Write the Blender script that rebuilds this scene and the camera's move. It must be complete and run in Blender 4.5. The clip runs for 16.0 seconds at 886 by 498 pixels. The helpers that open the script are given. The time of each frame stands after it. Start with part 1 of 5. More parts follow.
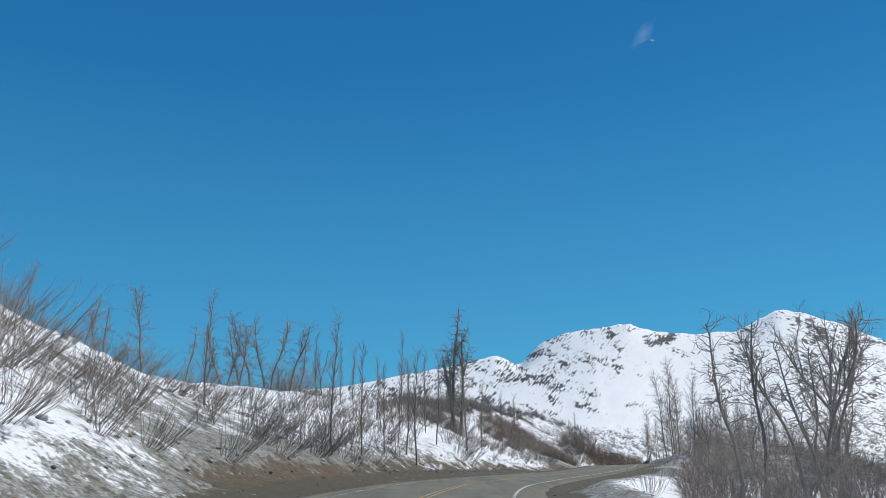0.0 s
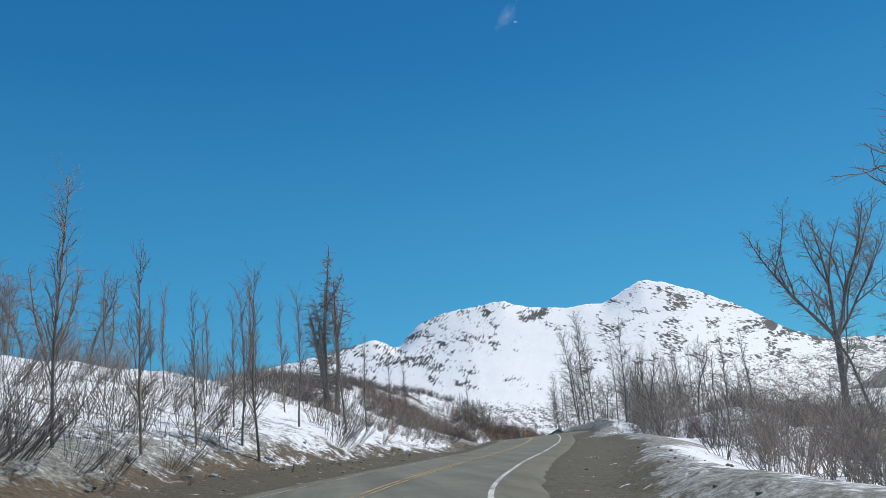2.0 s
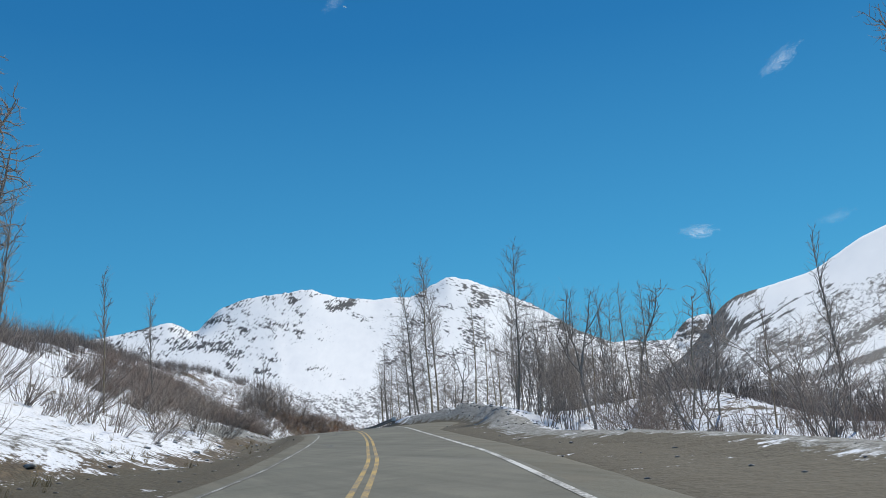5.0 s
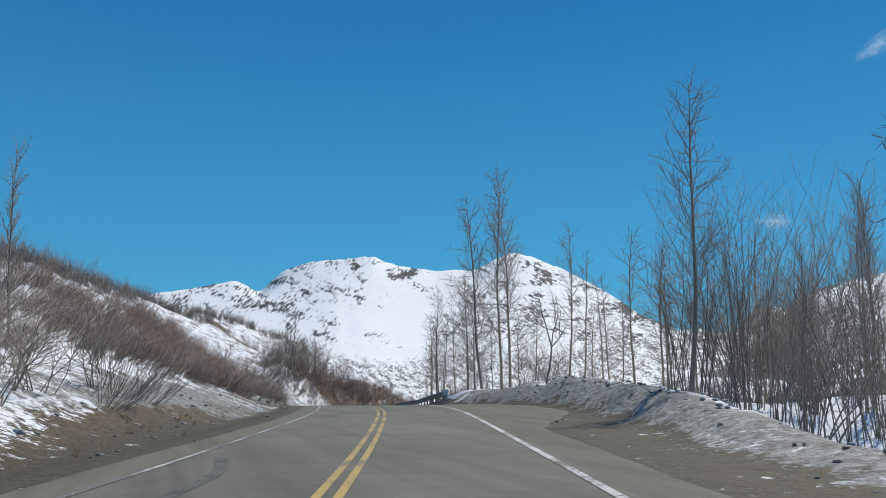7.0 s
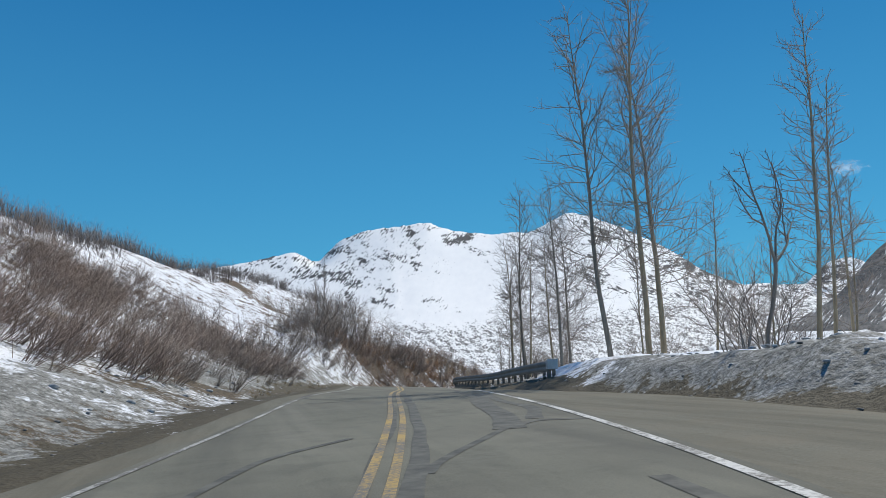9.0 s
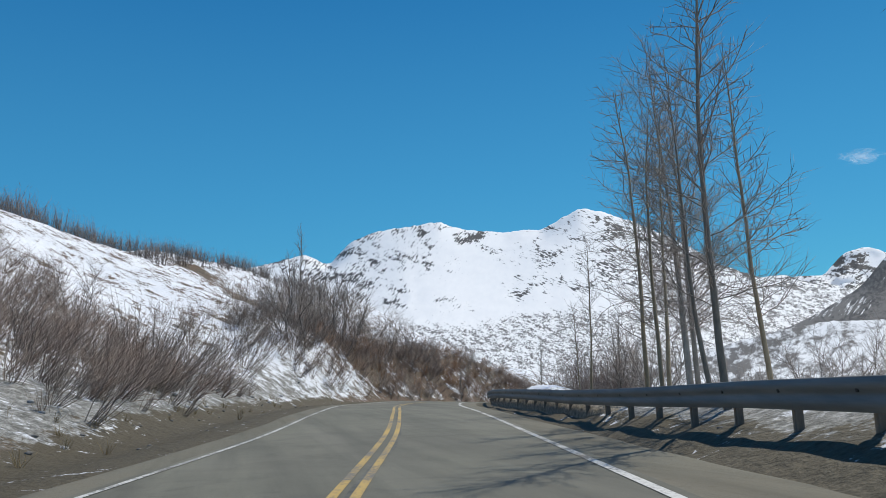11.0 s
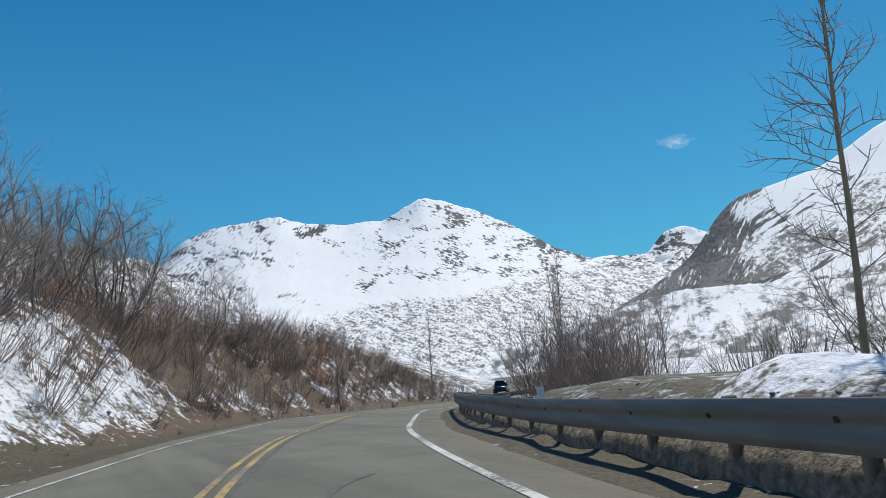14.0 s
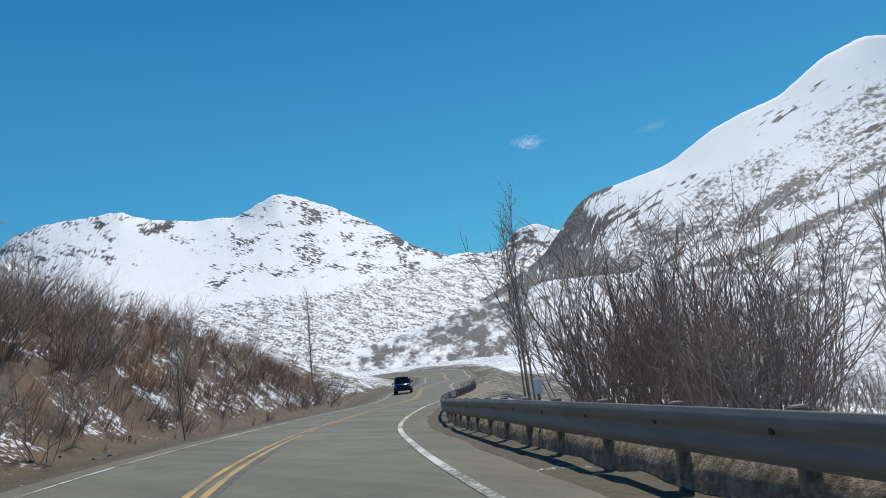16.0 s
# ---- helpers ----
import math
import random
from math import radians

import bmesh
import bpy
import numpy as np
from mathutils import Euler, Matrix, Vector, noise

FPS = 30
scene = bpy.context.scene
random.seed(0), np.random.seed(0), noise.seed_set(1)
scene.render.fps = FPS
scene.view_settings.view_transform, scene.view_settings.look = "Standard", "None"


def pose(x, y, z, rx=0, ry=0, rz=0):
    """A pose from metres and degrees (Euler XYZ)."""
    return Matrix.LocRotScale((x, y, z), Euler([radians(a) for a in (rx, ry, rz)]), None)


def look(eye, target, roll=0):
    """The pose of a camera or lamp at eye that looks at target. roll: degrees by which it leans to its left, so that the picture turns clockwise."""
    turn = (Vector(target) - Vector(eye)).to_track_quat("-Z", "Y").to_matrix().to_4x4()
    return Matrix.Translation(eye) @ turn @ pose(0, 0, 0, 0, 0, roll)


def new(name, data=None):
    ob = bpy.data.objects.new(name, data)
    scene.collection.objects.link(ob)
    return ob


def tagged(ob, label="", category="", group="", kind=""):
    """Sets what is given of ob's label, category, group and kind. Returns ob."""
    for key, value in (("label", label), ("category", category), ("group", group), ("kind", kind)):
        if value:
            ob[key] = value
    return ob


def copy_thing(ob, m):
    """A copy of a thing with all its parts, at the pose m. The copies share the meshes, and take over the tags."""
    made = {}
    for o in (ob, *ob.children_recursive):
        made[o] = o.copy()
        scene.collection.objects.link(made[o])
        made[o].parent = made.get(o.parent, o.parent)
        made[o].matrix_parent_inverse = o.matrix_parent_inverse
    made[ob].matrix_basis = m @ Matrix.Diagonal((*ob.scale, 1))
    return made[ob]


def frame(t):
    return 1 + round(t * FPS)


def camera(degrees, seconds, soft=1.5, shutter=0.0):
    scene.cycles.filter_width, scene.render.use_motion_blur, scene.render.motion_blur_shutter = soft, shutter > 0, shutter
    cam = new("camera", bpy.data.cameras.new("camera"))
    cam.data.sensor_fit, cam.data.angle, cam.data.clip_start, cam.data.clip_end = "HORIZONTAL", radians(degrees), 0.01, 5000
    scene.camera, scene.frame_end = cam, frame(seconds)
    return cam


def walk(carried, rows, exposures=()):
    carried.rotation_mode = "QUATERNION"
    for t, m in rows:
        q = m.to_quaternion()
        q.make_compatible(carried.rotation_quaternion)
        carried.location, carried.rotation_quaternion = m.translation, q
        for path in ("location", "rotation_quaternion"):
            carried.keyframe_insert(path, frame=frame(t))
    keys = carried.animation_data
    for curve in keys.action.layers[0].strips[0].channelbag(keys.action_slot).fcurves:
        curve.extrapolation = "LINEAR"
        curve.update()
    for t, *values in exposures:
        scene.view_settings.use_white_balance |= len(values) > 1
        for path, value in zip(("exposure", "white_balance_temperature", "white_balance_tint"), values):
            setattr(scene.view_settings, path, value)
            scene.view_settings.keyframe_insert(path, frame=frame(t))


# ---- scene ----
cam = camera(59.78, 16.0, soft=0.85, shutter=0.05)
PATH = [
    (0, pose(0.295, -0.002, 1.350, 104.997, 0.589, -0.400)),
    (0.5, pose(0.334, 6.515, 1.288, 104.241, 2.107, -1.274)),
    (1, pose(0.528, 13.021, 1.228, 103.886, 3.249, -4.005)),
    (1.5, pose(0.891, 19.621, 1.169, 103.437, 4.099, -6.460)),
    (2, pose(1.478, 26.314, 1.113, 103.452, 5.156, -8.884)),
    (2.5, pose(2.140, 33.097, 1.071, 103.679, 5.831, -12.159)),
    (3, pose(2.900, 39.537, 1.023, 102.416, 6.364, -14.183)),
    (3.5, pose(3.870, 45.953, 0.960, 101.850, 7.094, -18.290)),
    (6, pose(14.333, 77.514, 0.935, 101.616, 3.521, -24.268)),
    (6.5, pose(16.881, 84.347, 0.876, 101.208, 2.010, -21.378)),
    (7, pose(19.205, 91.313, 0.841, 99.898, -0.125, -19.437)),
    (7.5, pose(21.463, 98.218, 0.861, 98.170, 0.682, -18.078)),
    (8, pose(23.548, 105.061, 0.880, 97.794, 0.110, -17.234)),
    (8.5, pose(25.533, 112.300, 0.900, 98.222, 0.192, -16.315)),
    (9, pose(27.401, 119.615, 0.846, 97.367, 1.620, -15.008)),
    (9.5, pose(29.111, 126.565, 0.792, 96.979, 2.577, -14.779)),
    (10, pose(30.596, 133.208, 0.766, 97.200, 2.360, -14.350)),
    (12.5, pose(37.842, 164.503, -0.271, 97.484, 4.464, -14.449)),
    (13, pose(38.893, 170.166, -0.507, 97.070, 4.815, -18.911)),
    (13.5, pose(39.934, 175.971, -0.699, 96.619, 5.727, -22.690)),
    (14, pose(41.084, 181.742, -0.948, 95.968, 6.702, -25.371)),
    (14.5, pose(42.415, 187.599, -1.221, 94.158, 7.853, -30.121)),
    (15, pose(44.127, 193.434, -1.535, 92.676, 9.845, -33.739)),
    (15.5, pose(46.280, 199.125, -1.900, 92.554, 9.773, -36.242)),
    (16, pose(48.581, 204.759, -2.290, 94.490, 7.757, -36.025)),
]
walk(cam, PATH)

# ---------------------------------------------------------------- light
SUN_AZ, SUN_EL = 55.0, 51.0        # degrees clockwise from +y, above the horizon
world = bpy.data.worlds.new("sky")
scene.world = world
world.use_nodes = True
wn = world.node_tree.nodes
sky = wn.new("ShaderNodeTexSky")
sky.sky_type = "NISHITA"
sky.sun_disc = False
sky.sun_elevation, sky.sun_rotation = radians(SUN_EL), radians(SUN_AZ)
sky.altitude, sky.air_density, sky.dust_density, sky.ozone_density = 800, 1.0, 0.0, 4.0
tint = wn.new("ShaderNodeMix")
tint.data_type, tint.blend_type = "RGBA", "MULTIPLY"
tint.inputs[0].default_value = 1.0
tint.inputs[7].default_value = (0.26, 0.96, 1.09, 1)
world.node_tree.links.new(sky.outputs[0], tint.inputs[6])
up = wn.new("ShaderNodeSeparateXYZ")
world.node_tree.links.new(wn.new("ShaderNodeTexCoord").outputs["Generated"], up.inputs[0])
blue = wn.new("ShaderNodeValToRGB")
world.node_tree.links.new(up.outputs[2], blue.inputs[0])
stops = blue.color_ramp.elements
stops.new(0.22), stops.new(0.48), stops.new(0.7)
for stop, (at, c) in zip(stops, ((0.0, (0.10, 0.41, 0.68)), (0.2, (0.058, 0.31, 0.60)), (0.45, (0.019, 0.178, 0.455)), (0.65, (0.010, 0.125, 0.39)), (1.0, (0.010, 0.11, 0.36)))):
    stop.position, stop.color = at, (*c, 1)
level = wn.new("ShaderNodeVectorMath")
level.operation = "SCALE"
level.inputs["Scale"].default_value = 1 / 0.075
world.node_tree.links.new(blue.outputs[0], level.inputs[0])
even = wn.new("ShaderNodeMix")
even.data_type = "RGBA"
even.inputs[0].default_value = 0.7
world.node_tree.links.new(tint.outputs[2], even.inputs[6])
world.node_tree.links.new(level.outputs[0], even.inputs[7])
world.node_tree.links.new(even.outputs[2], wn["Background"].inputs[0])
wn["Background"].inputs[1].default_value = 0.075
sun = new("sun", bpy.data.lights.new("sun", "SUN"))
sun.data.energy, sun.data.angle, sun.data.color = 3.75, radians(0.53), (1.0, 0.955, 0.855)
sa, se = radians(SUN_AZ), radians(SUN_EL)
sun.matrix_world = look((0, 0, 60), (-math.sin(sa) * math.cos(se) * 50, -math.cos(sa) * math.cos(se) * 50, 60 - math.sin(se) * 50))


# ---------------------------------------------------------------- materials
class Mat:
    """A node material with short ways to add the usual nodes."""

    def __init__(self, name, rough=0.8, metal=0.0, spec=0.3):
        self.m = bpy.data.materials.new(name)
        self.m.use_nodes = True
        self.n, self.l = self.m.node_tree.nodes, self.m.node_tree.links
        self.b = self.n["Principled BSDF"]
        self.b.inputs["Roughness"].default_value = rough
        self.b.inputs["Metallic"].default_value = metal
        self.b.inputs["Specular IOR Level"].default_value = spec
        self.co = self.n.new("ShaderNodeTexCoord").outputs["Object"]

    def mapped(self, scale, turn=None):
        mp = self.n.new("ShaderNodeMapping")
        src = self.co
        if turn:
            rot = self.n.new("ShaderNodeMapping")
            rot.inputs["Rotation"].default_value = [radians(a) for a in turn]
            self.l.new(src, rot.inputs[0])
            src = rot.outputs[0]
        self.l.new(src, mp.inputs[0])
        mp.inputs["Scale"].default_value = scale
        return mp.outputs[0]

    def noise(self, scale, detail=5.0, rough=0.55, stretch=None, distort=0.0, turn=None):
        t = self.n.new("ShaderNodeTexNoise")
        t.inputs["Scale"].default_value, t.inputs["Detail"].default_value = scale, detail
        t.inputs["Roughness"].default_value, t.inputs["Distortion"].default_value = rough, distort
        self.l.new(self.mapped(stretch, turn) if stretch else self.co, t.inputs["Vector"])
        return t.outputs["Fac"]

    def ramp(self, fac, *stops):
        r = self.n.new("ShaderNodeValToRGB")
        e = r.color_ramp.elements
        while len(e) < len(stops):
            e.new(0.5)
        for k, (p, c) in zip(e, stops):
            k.position = p
            k.color = (c, c, c, 1) if isinstance(c, (int, float)) else (*c, 1)
        self.l.new(fac, r.inputs[0])
        return r.outputs[0]

    def math(self, op, a, b=0.5, clamp=False):
        t = self.n.new("ShaderNodeMath")
        t.operation, t.use_clamp = op, clamp
        for k, v in ((0, a), (1, b)):
            if isinstance(v, (int, float)):
                t.inputs[k].default_value = v
            else:
                self.l.new(v, t.inputs[k])
        return t.outputs[0]

    def mix(self, fac, a, b, mode="MIX"):
        t = self.n.new("ShaderNodeMix")
        t.data_type, t.blend_type = "RGBA", mode
        for k, v in ((0, fac), (6, a), (7, b)):
            if isinstance(v, tuple):
                t.inputs[k].default_value = (*v, 1)
            elif isinstance(v, (int, float)):
                t.inputs[k].default_value = v
            else:
                self.l.new(v, t.inputs[k])
        return t.outputs[2]

    def attr(self, name, out="Fac"):
        t = self.n.new("ShaderNodeAttribute")
        t.attribute_name = name
        return t.outputs[out]

    def height(self):
        s = self.n.new("ShaderNodeSeparateXYZ")
        self.l.new(self.co, s.inputs[0])
        return s.outputs[2]

    def color(self, c):
        if isinstance(c, tuple):
            self.b.inputs["Base Color"].default_value = (*c, 1)
        else:
            self.l.new(c, self.b.inputs["Base Color"])
        return self

    def bump(self, h, strength=0.4, dist=0.05):
        t = self.n.new("ShaderNodeBump")
        t.inputs["Strength"].default_value, t.inputs["Distance"].default_value = strength, dist
        self.l.new(h, t.inputs["Height"])
        self.l.new(t.outputs[0], self.b.inputs["Normal"])
        return self


def mat_ground():
    """Snow, grime, gravel and litter, spread by the vertex weights of the sheet."""
    k = Mat("snow_and_earth", 0.75, 0, 0.25)
    fine, mid, big = k.noise(9.0, 6), k.noise(1.3, 6, 0.6), k.noise(0.16, 5)
    snow = k.ramp(mid, (0.25, (0.74, 0.76, 0.80)), (0.6, (0.84, 0.85, 0.87)))
    grime = k.mix(k.ramp(k.noise(3.2, 7, 0.7, (1, 1, 2.2)), (0.35, 0), (0.62, 1)), (0.085, 0.082, 0.07), (0.40, 0.395, 0.37))
    grime = k.mix(k.ramp(k.noise(11.0, 6, 0.75), (0.46, 0), (0.62, 0.7)), grime, (0.07, 0.07, 0.055))
    earth = k.mix(k.ramp(fine, (0.3, 0), (0.7, 1)), (0.055, 0.045, 0.027), (0.112, 0.094, 0.060))
    earth = k.mix(k.ramp(big, (0.4, 0), (0.62, 1)), earth, (0.085, 0.069, 0.042))
    litter = k.mix(k.ramp(k.noise(5.0, 7, 0.7), (0.38, 0), (0.6, 1)), (0.055, 0.043, 0.028), (0.14, 0.103, 0.064))
    litter = k.mix(k.ramp(k.noise(0.5, 5, 0.65), (0.42, 0), (0.56, 1)), litter, k.mix(k.attr("rust"), litter, k.mix(fine, (0.075, 0.045, 0.027), (0.16, 0.098, 0.06))))
    w = k.math("ADD", k.math("MULTIPLY", k.math("SUBTRACT", mid, 0.5), 1.5), k.math("MULTIPLY", k.math("SUBTRACT", k.noise(0.45, 6, 0.65), 0.5), 1.6))
    w = k.math("ADD", w, k.math("MULTIPLY", k.math("SUBTRACT", k.noise(4.0, 7, 0.72, (1, 1, 1.6)), 0.5), 2.0))

    def mask(name, lo=0.42, hi=0.58):
        return k.ramp(k.math("ADD", k.attr(name), w), (lo, 0), (hi, 1))
    c = k.mix(mask("dirt", 0.40, 0.7), snow, grime)
    c = k.mix(mask("litter"), c, litter)
    c = k.mix(mask("gravel", 0.45, 0.55), c, earth)
    k.color(c).bump(k.math("ADD", k.math("MULTIPLY", fine, 0.35), mid), 0.6, 0.24)
    return k.m


def mat_asphalt():
    k = Mat("asphalt", 0.86, 0, 0.3)
    grit, wear = k.noise(55, 4, 0.7), k.noise(0.35, 6, 0.6)
    c = k.mix(k.ramp(grit, (0.3, 0), (0.7, 1)), (0.108, 0.106, 0.082), (0.198, 0.193, 0.148))
    c = k.mix(k.ramp(wear, (0.35, 0), (0.7, 0.6)), c, (0.22, 0.211, 0.165))
    c = k.mix(k.ramp(k.noise(0.9, 7, 0.7, (1, 1, 1), 0.6), (0.5, 0), (0.68, 0.45)), c, (0.075, 0.074, 0.062))
    c = k.mix(k.ramp(k.noise(0.22, 3, 0.5), (0.48, 0), (0.56, 0.3)), c, (0.13, 0.122, 0.098))
    c = k.mix(k.ramp(k.noise(1.1, 5, 0.6, (1, 0.05, 1)), (0.42, 0), (0.66, 0.55)), c, (0.085, 0.083, 0.068))
    c = k.mix(k.ramp(k.noise(0.8, 4, 0.6, (1, 0.04, 1), 0.2), (0.54, 0), (0.72, 0.5)), c, (0.215, 0.205, 0.165))
    k.color(c).bump(grit, 0.35, 0.01)
    return k.m


def mat_dusty_asphalt():
    k = Mat("dusty_shoulder_asphalt", 0.9, 0, 0.2)
    grit, wear = k.noise(40, 5, 0.7), k.noise(0.5, 6, 0.65)
    c = k.mix(k.ramp(grit, (0.3, 0), (0.7, 1)), (0.125, 0.119, 0.092), (0.222, 0.21, 0.163))
    c = k.mix(k.ramp(wear, (0.42, 0), (0.66, 0.7)), c, (0.19, 0.168, 0.125))
    c = k.mix(k.ramp(k.noise(1.3, 6, 0.65, (1, 0.08, 1), 0.3), (0.45, 0), (0.68, 0.65)), c, (0.095, 0.09, 0.068))
    c = k.mix(k.ramp(k.noise(6.0, 6, 0.7), (0.56, 0), (0.7, 0.5)), c, (0.11, 0.095, 0.066))
    k.color(c).bump(grit, 0.4, 0.012)
    return k.m


def mat_paint(name, col, wear=0.0):
    k = Mat(name, 0.7, 0, 0.3)
    worn = k.ramp(k.math("ADD", k.math("MULTIPLY", k.noise(14, 5, 0.7), 0.6), k.math("MULTIPLY", k.noise(0.6, 4), 0.5)), (0.54 - wear, 0), (0.66 - wear, 1))
    k.color(k.mix(worn, col, (0.16, 0.15, 0.13))).bump(k.noise(60), 0.2, 0.004)
    return k.m


def mat_simple(name, a, b, scale=8.0, rough=0.8, metal=0.0, bump=0.3, dist=0.02, stretch=None, spec=0.3):
    k = Mat(name, rough, metal, spec)
    t = k.noise(scale, 6, 0.62, stretch)
    k.color(k.mix(k.ramp(t, (0.32, 0), (0.68, 1)), a, b)).bump(t, bump, dist)
    return k.m


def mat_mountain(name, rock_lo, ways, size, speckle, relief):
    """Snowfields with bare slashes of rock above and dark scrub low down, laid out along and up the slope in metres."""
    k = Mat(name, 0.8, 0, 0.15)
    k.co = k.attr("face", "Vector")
    ln, wd = size
    crag = k.noise(1.0, 5, 0.55, (1 / (ln * 2.2), 1 / (ln * 1.5), 1), 0.4)
    left = k.noise(1.0, 7, 0.64, (1 / ln, 1 / wd, 1), 0.35, (0, 0, -ways[0]))
    right = k.noise(1.0, 7, 0.64, (1 / ln, 1 / wd, 1), 0.35, (0, 0, -ways[1]))
    slash = k.math("ADD", k.math("MULTIPLY", left, k.attr("lefty")), k.math("MULTIPLY", right, k.math("SUBTRACT", 1.0, k.attr("lefty"))))
    bare = k.math("ADD", k.math("ADD", k.math("MULTIPLY", crag, 0.42), k.math("MULTIPLY", slash, 0.72)), k.attr("rib"))
    band = k.noise(1.0, 3, 0.5, (1 / (ln * 6), 1 / (ln * 3.2), 1), 0.5)
    bare = k.math("ADD", bare, k.math("MULTIPLY", k.math("SUBTRACT", band, 0.5), 0.55))
    bare = k.ramp(bare, (rock_lo, 0), (rock_lo + 0.028, 1))
    snow = k.ramp(k.noise(1.0, 6, 0.6, (1 / ln, 1 / ln, 1)), (0.3, (0.87, 0.86, 0.845)), (0.7, (0.92, 0.905, 0.88)))
    tone = k.noise(1.0, 5, 0.6, (6 / ln, 6 / ln, 1))
    c = k.mix(bare, snow, k.mix(k.ramp(tone, (0.35, 0), (0.7, 1)), (0.035, 0.035, 0.037), (0.12, 0.115, 0.11)))
    speck = k.noise(1.0, 5, 0.72, (1 / (speckle * 1.4), 1 / speckle, 1))
    scrub = k.math("ADD", k.math("ADD", k.math("MULTIPLY", speck, 0.86), k.math("MULTIPLY", k.noise(1.0, 5, 0.6, (0.5 / ln, 1.3 / ln, 1), 0.3, (0, 0, -ways[1])), 0.64)), k.attr("scrub"))
    scrub = k.ramp(scrub, (0.79, 0), (0.91, 1))
    c = k.mix(scrub, c, k.mix(tone, (0.095, 0.088, 0.082), (0.22, 0.205, 0.19)))
    k.color(c).bump(k.math("ADD", k.math("MULTIPLY", crag, 0.6), k.math("MULTIPLY", slash, 0.4)), 0.35, relief)
    return k.m


def mat_bark(name, a, b, scale=7.0):
    k = Mat(name, 0.9, 0, 0.15)
    t = k.noise(scale, 6, 0.65, (1, 1, 0.22))
    info = k.n.new("ShaderNodeObjectInfo").outputs["Random"]
    c = k.mix(k.ramp(t, (0.3, 0), (0.7, 1)), a, b)
    k.color(k.mix(k.math("MULTIPLY", info, 0.35), c, tuple(v * 0.55 for v in a))).bump(t, 0.5, 0.02)
    return k.m


GROUND = mat_ground()
ASPHALT, DUSTY = mat_asphalt(), mat_dusty_asphalt()
WHITE_PAINT, YELLOW_PAINT = mat_paint("white_road_paint", (0.62, 0.61, 0.57), 0.03), mat_paint("yellow_road_paint", (0.50, 0.34, 0.105), 0.03)
WORN_WHITE = mat_paint("worn_white_paint", (0.58, 0.57, 0.53), 0.10)
WORN_YELLOW = mat_paint("worn_yellow_paint", (0.44, 0.30, 0.10), 0.07)
TAR = mat_simple("sealing_tar", (0.065, 0.064, 0.057), (0.15, 0.148, 0.125), 3, 0.8)
RAIL = mat_simple("weathered_galvanised_steel", (0.165, 0.172, 0.165), (0.25, 0.252, 0.235), 2.2, 0.65, 0.1, 0.1, 0.004, (0.3, 0.3, 3))
PLOUGH_DIRT = mat_simple("ploughed_dirt", (0.11, 0.096, 0.072), (0.38, 0.335, 0.26), 9, 0.95, 0, 1.0, 0.08)
POSTWOOD = mat_simple("weathered_timber", (0.16, 0.14, 0.115), (0.30, 0.265, 0.22), 12, 0.9, 0, 0.4, 0.01, (1, 1, 0.2))
BOLT = mat_simple("dark_bolt_steel", (0.03, 0.03, 0.03), (0.07, 0.065, 0.06), 30, 0.6, 0.5)
BARK_GREY = mat_bark("grey_cottonwood_bark", (0.20, 0.18, 0.15), (0.40, 0.35, 0.28))
BARK_WARM = mat_bark("yellowish_poplar_bark", (0.28, 0.22, 0.14), (0.52, 0.42, 0.28))
BARK_DARK = mat_bark("dark_alder_bark", (0.18, 0.158, 0.137), (0.36, 0.314, 0.266))
TWIG_GREY = mat_simple("grey_brown_twigs", (0.216, 0.182, 0.156), (0.384, 0.324, 0.274), 3, 0.9)
TWIG_DARK = mat_simple("dark_purplish_twigs", (0.138, 0.118, 0.108), (0.252, 0.216, 0.194), 2, 0.9)
TWIG_RUST = mat_simple("rusty_brown_twigs", (0.22, 0.125, 0.075), (0.40, 0.235, 0.13), 0.7, 0.9)
TWIG_RED = mat_simple("reddish_brown_twigs", (0.185, 0.142, 0.118), (0.33, 0.255, 0.212), 0.7, 0.9)
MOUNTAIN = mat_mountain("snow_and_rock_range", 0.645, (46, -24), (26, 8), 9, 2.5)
DRY_GRASS = mat_simple("dry_grass", (0.20, 0.15, 0.07), (0.36, 0.28, 0.15), 2, 0.9)
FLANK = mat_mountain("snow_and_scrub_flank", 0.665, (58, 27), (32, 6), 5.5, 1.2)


# ---------------------------------------------------------------- mesh helpers
def mesh_object(name, verts, faces, material, parent=None, label="", smooth=False):
    me = bpy.data.meshes.new(name)
    v = np.asarray(verts, np.float32)
    f = np.asarray(faces, np.int32)
    me.vertices.add(len(v))
    me.vertices.foreach_set("co", v.ravel())
    k = f.shape[1]
    me.loops.add(f.size)
    me.loops.foreach_set("vertex_index", f.ravel())
    me.polygons.add(len(f))
    me.polygons.foreach_set("loop_start", np.arange(0, f.size, k, dtype=np.int32))
    me.polygons.foreach_set("loop_total", np.full(len(f), k, np.int32))
    me.update(calc_edges=True)
    me.validate()
    if smooth:
        me.polygons.foreach_set("use_smooth", np.ones(len(f), bool))
    me.materials.append(material)
    ob = new(name, me)
    if parent:
        ob.parent = parent
    if label:
        tagged(ob, label)
    return ob


def part(name, bm, material, parent=None, label="", smooth=False):
    me = bpy.data.meshes.new(name)
    bm.to_mesh(me)
    bm.free()
    if smooth:
        for p in me.polygons:
            p.use_smooth = True
    me.materials.append(material)
    ob = new(name, me)
    if parent:
        ob.parent = parent
    if label:
        tagged(ob, label)
    return ob


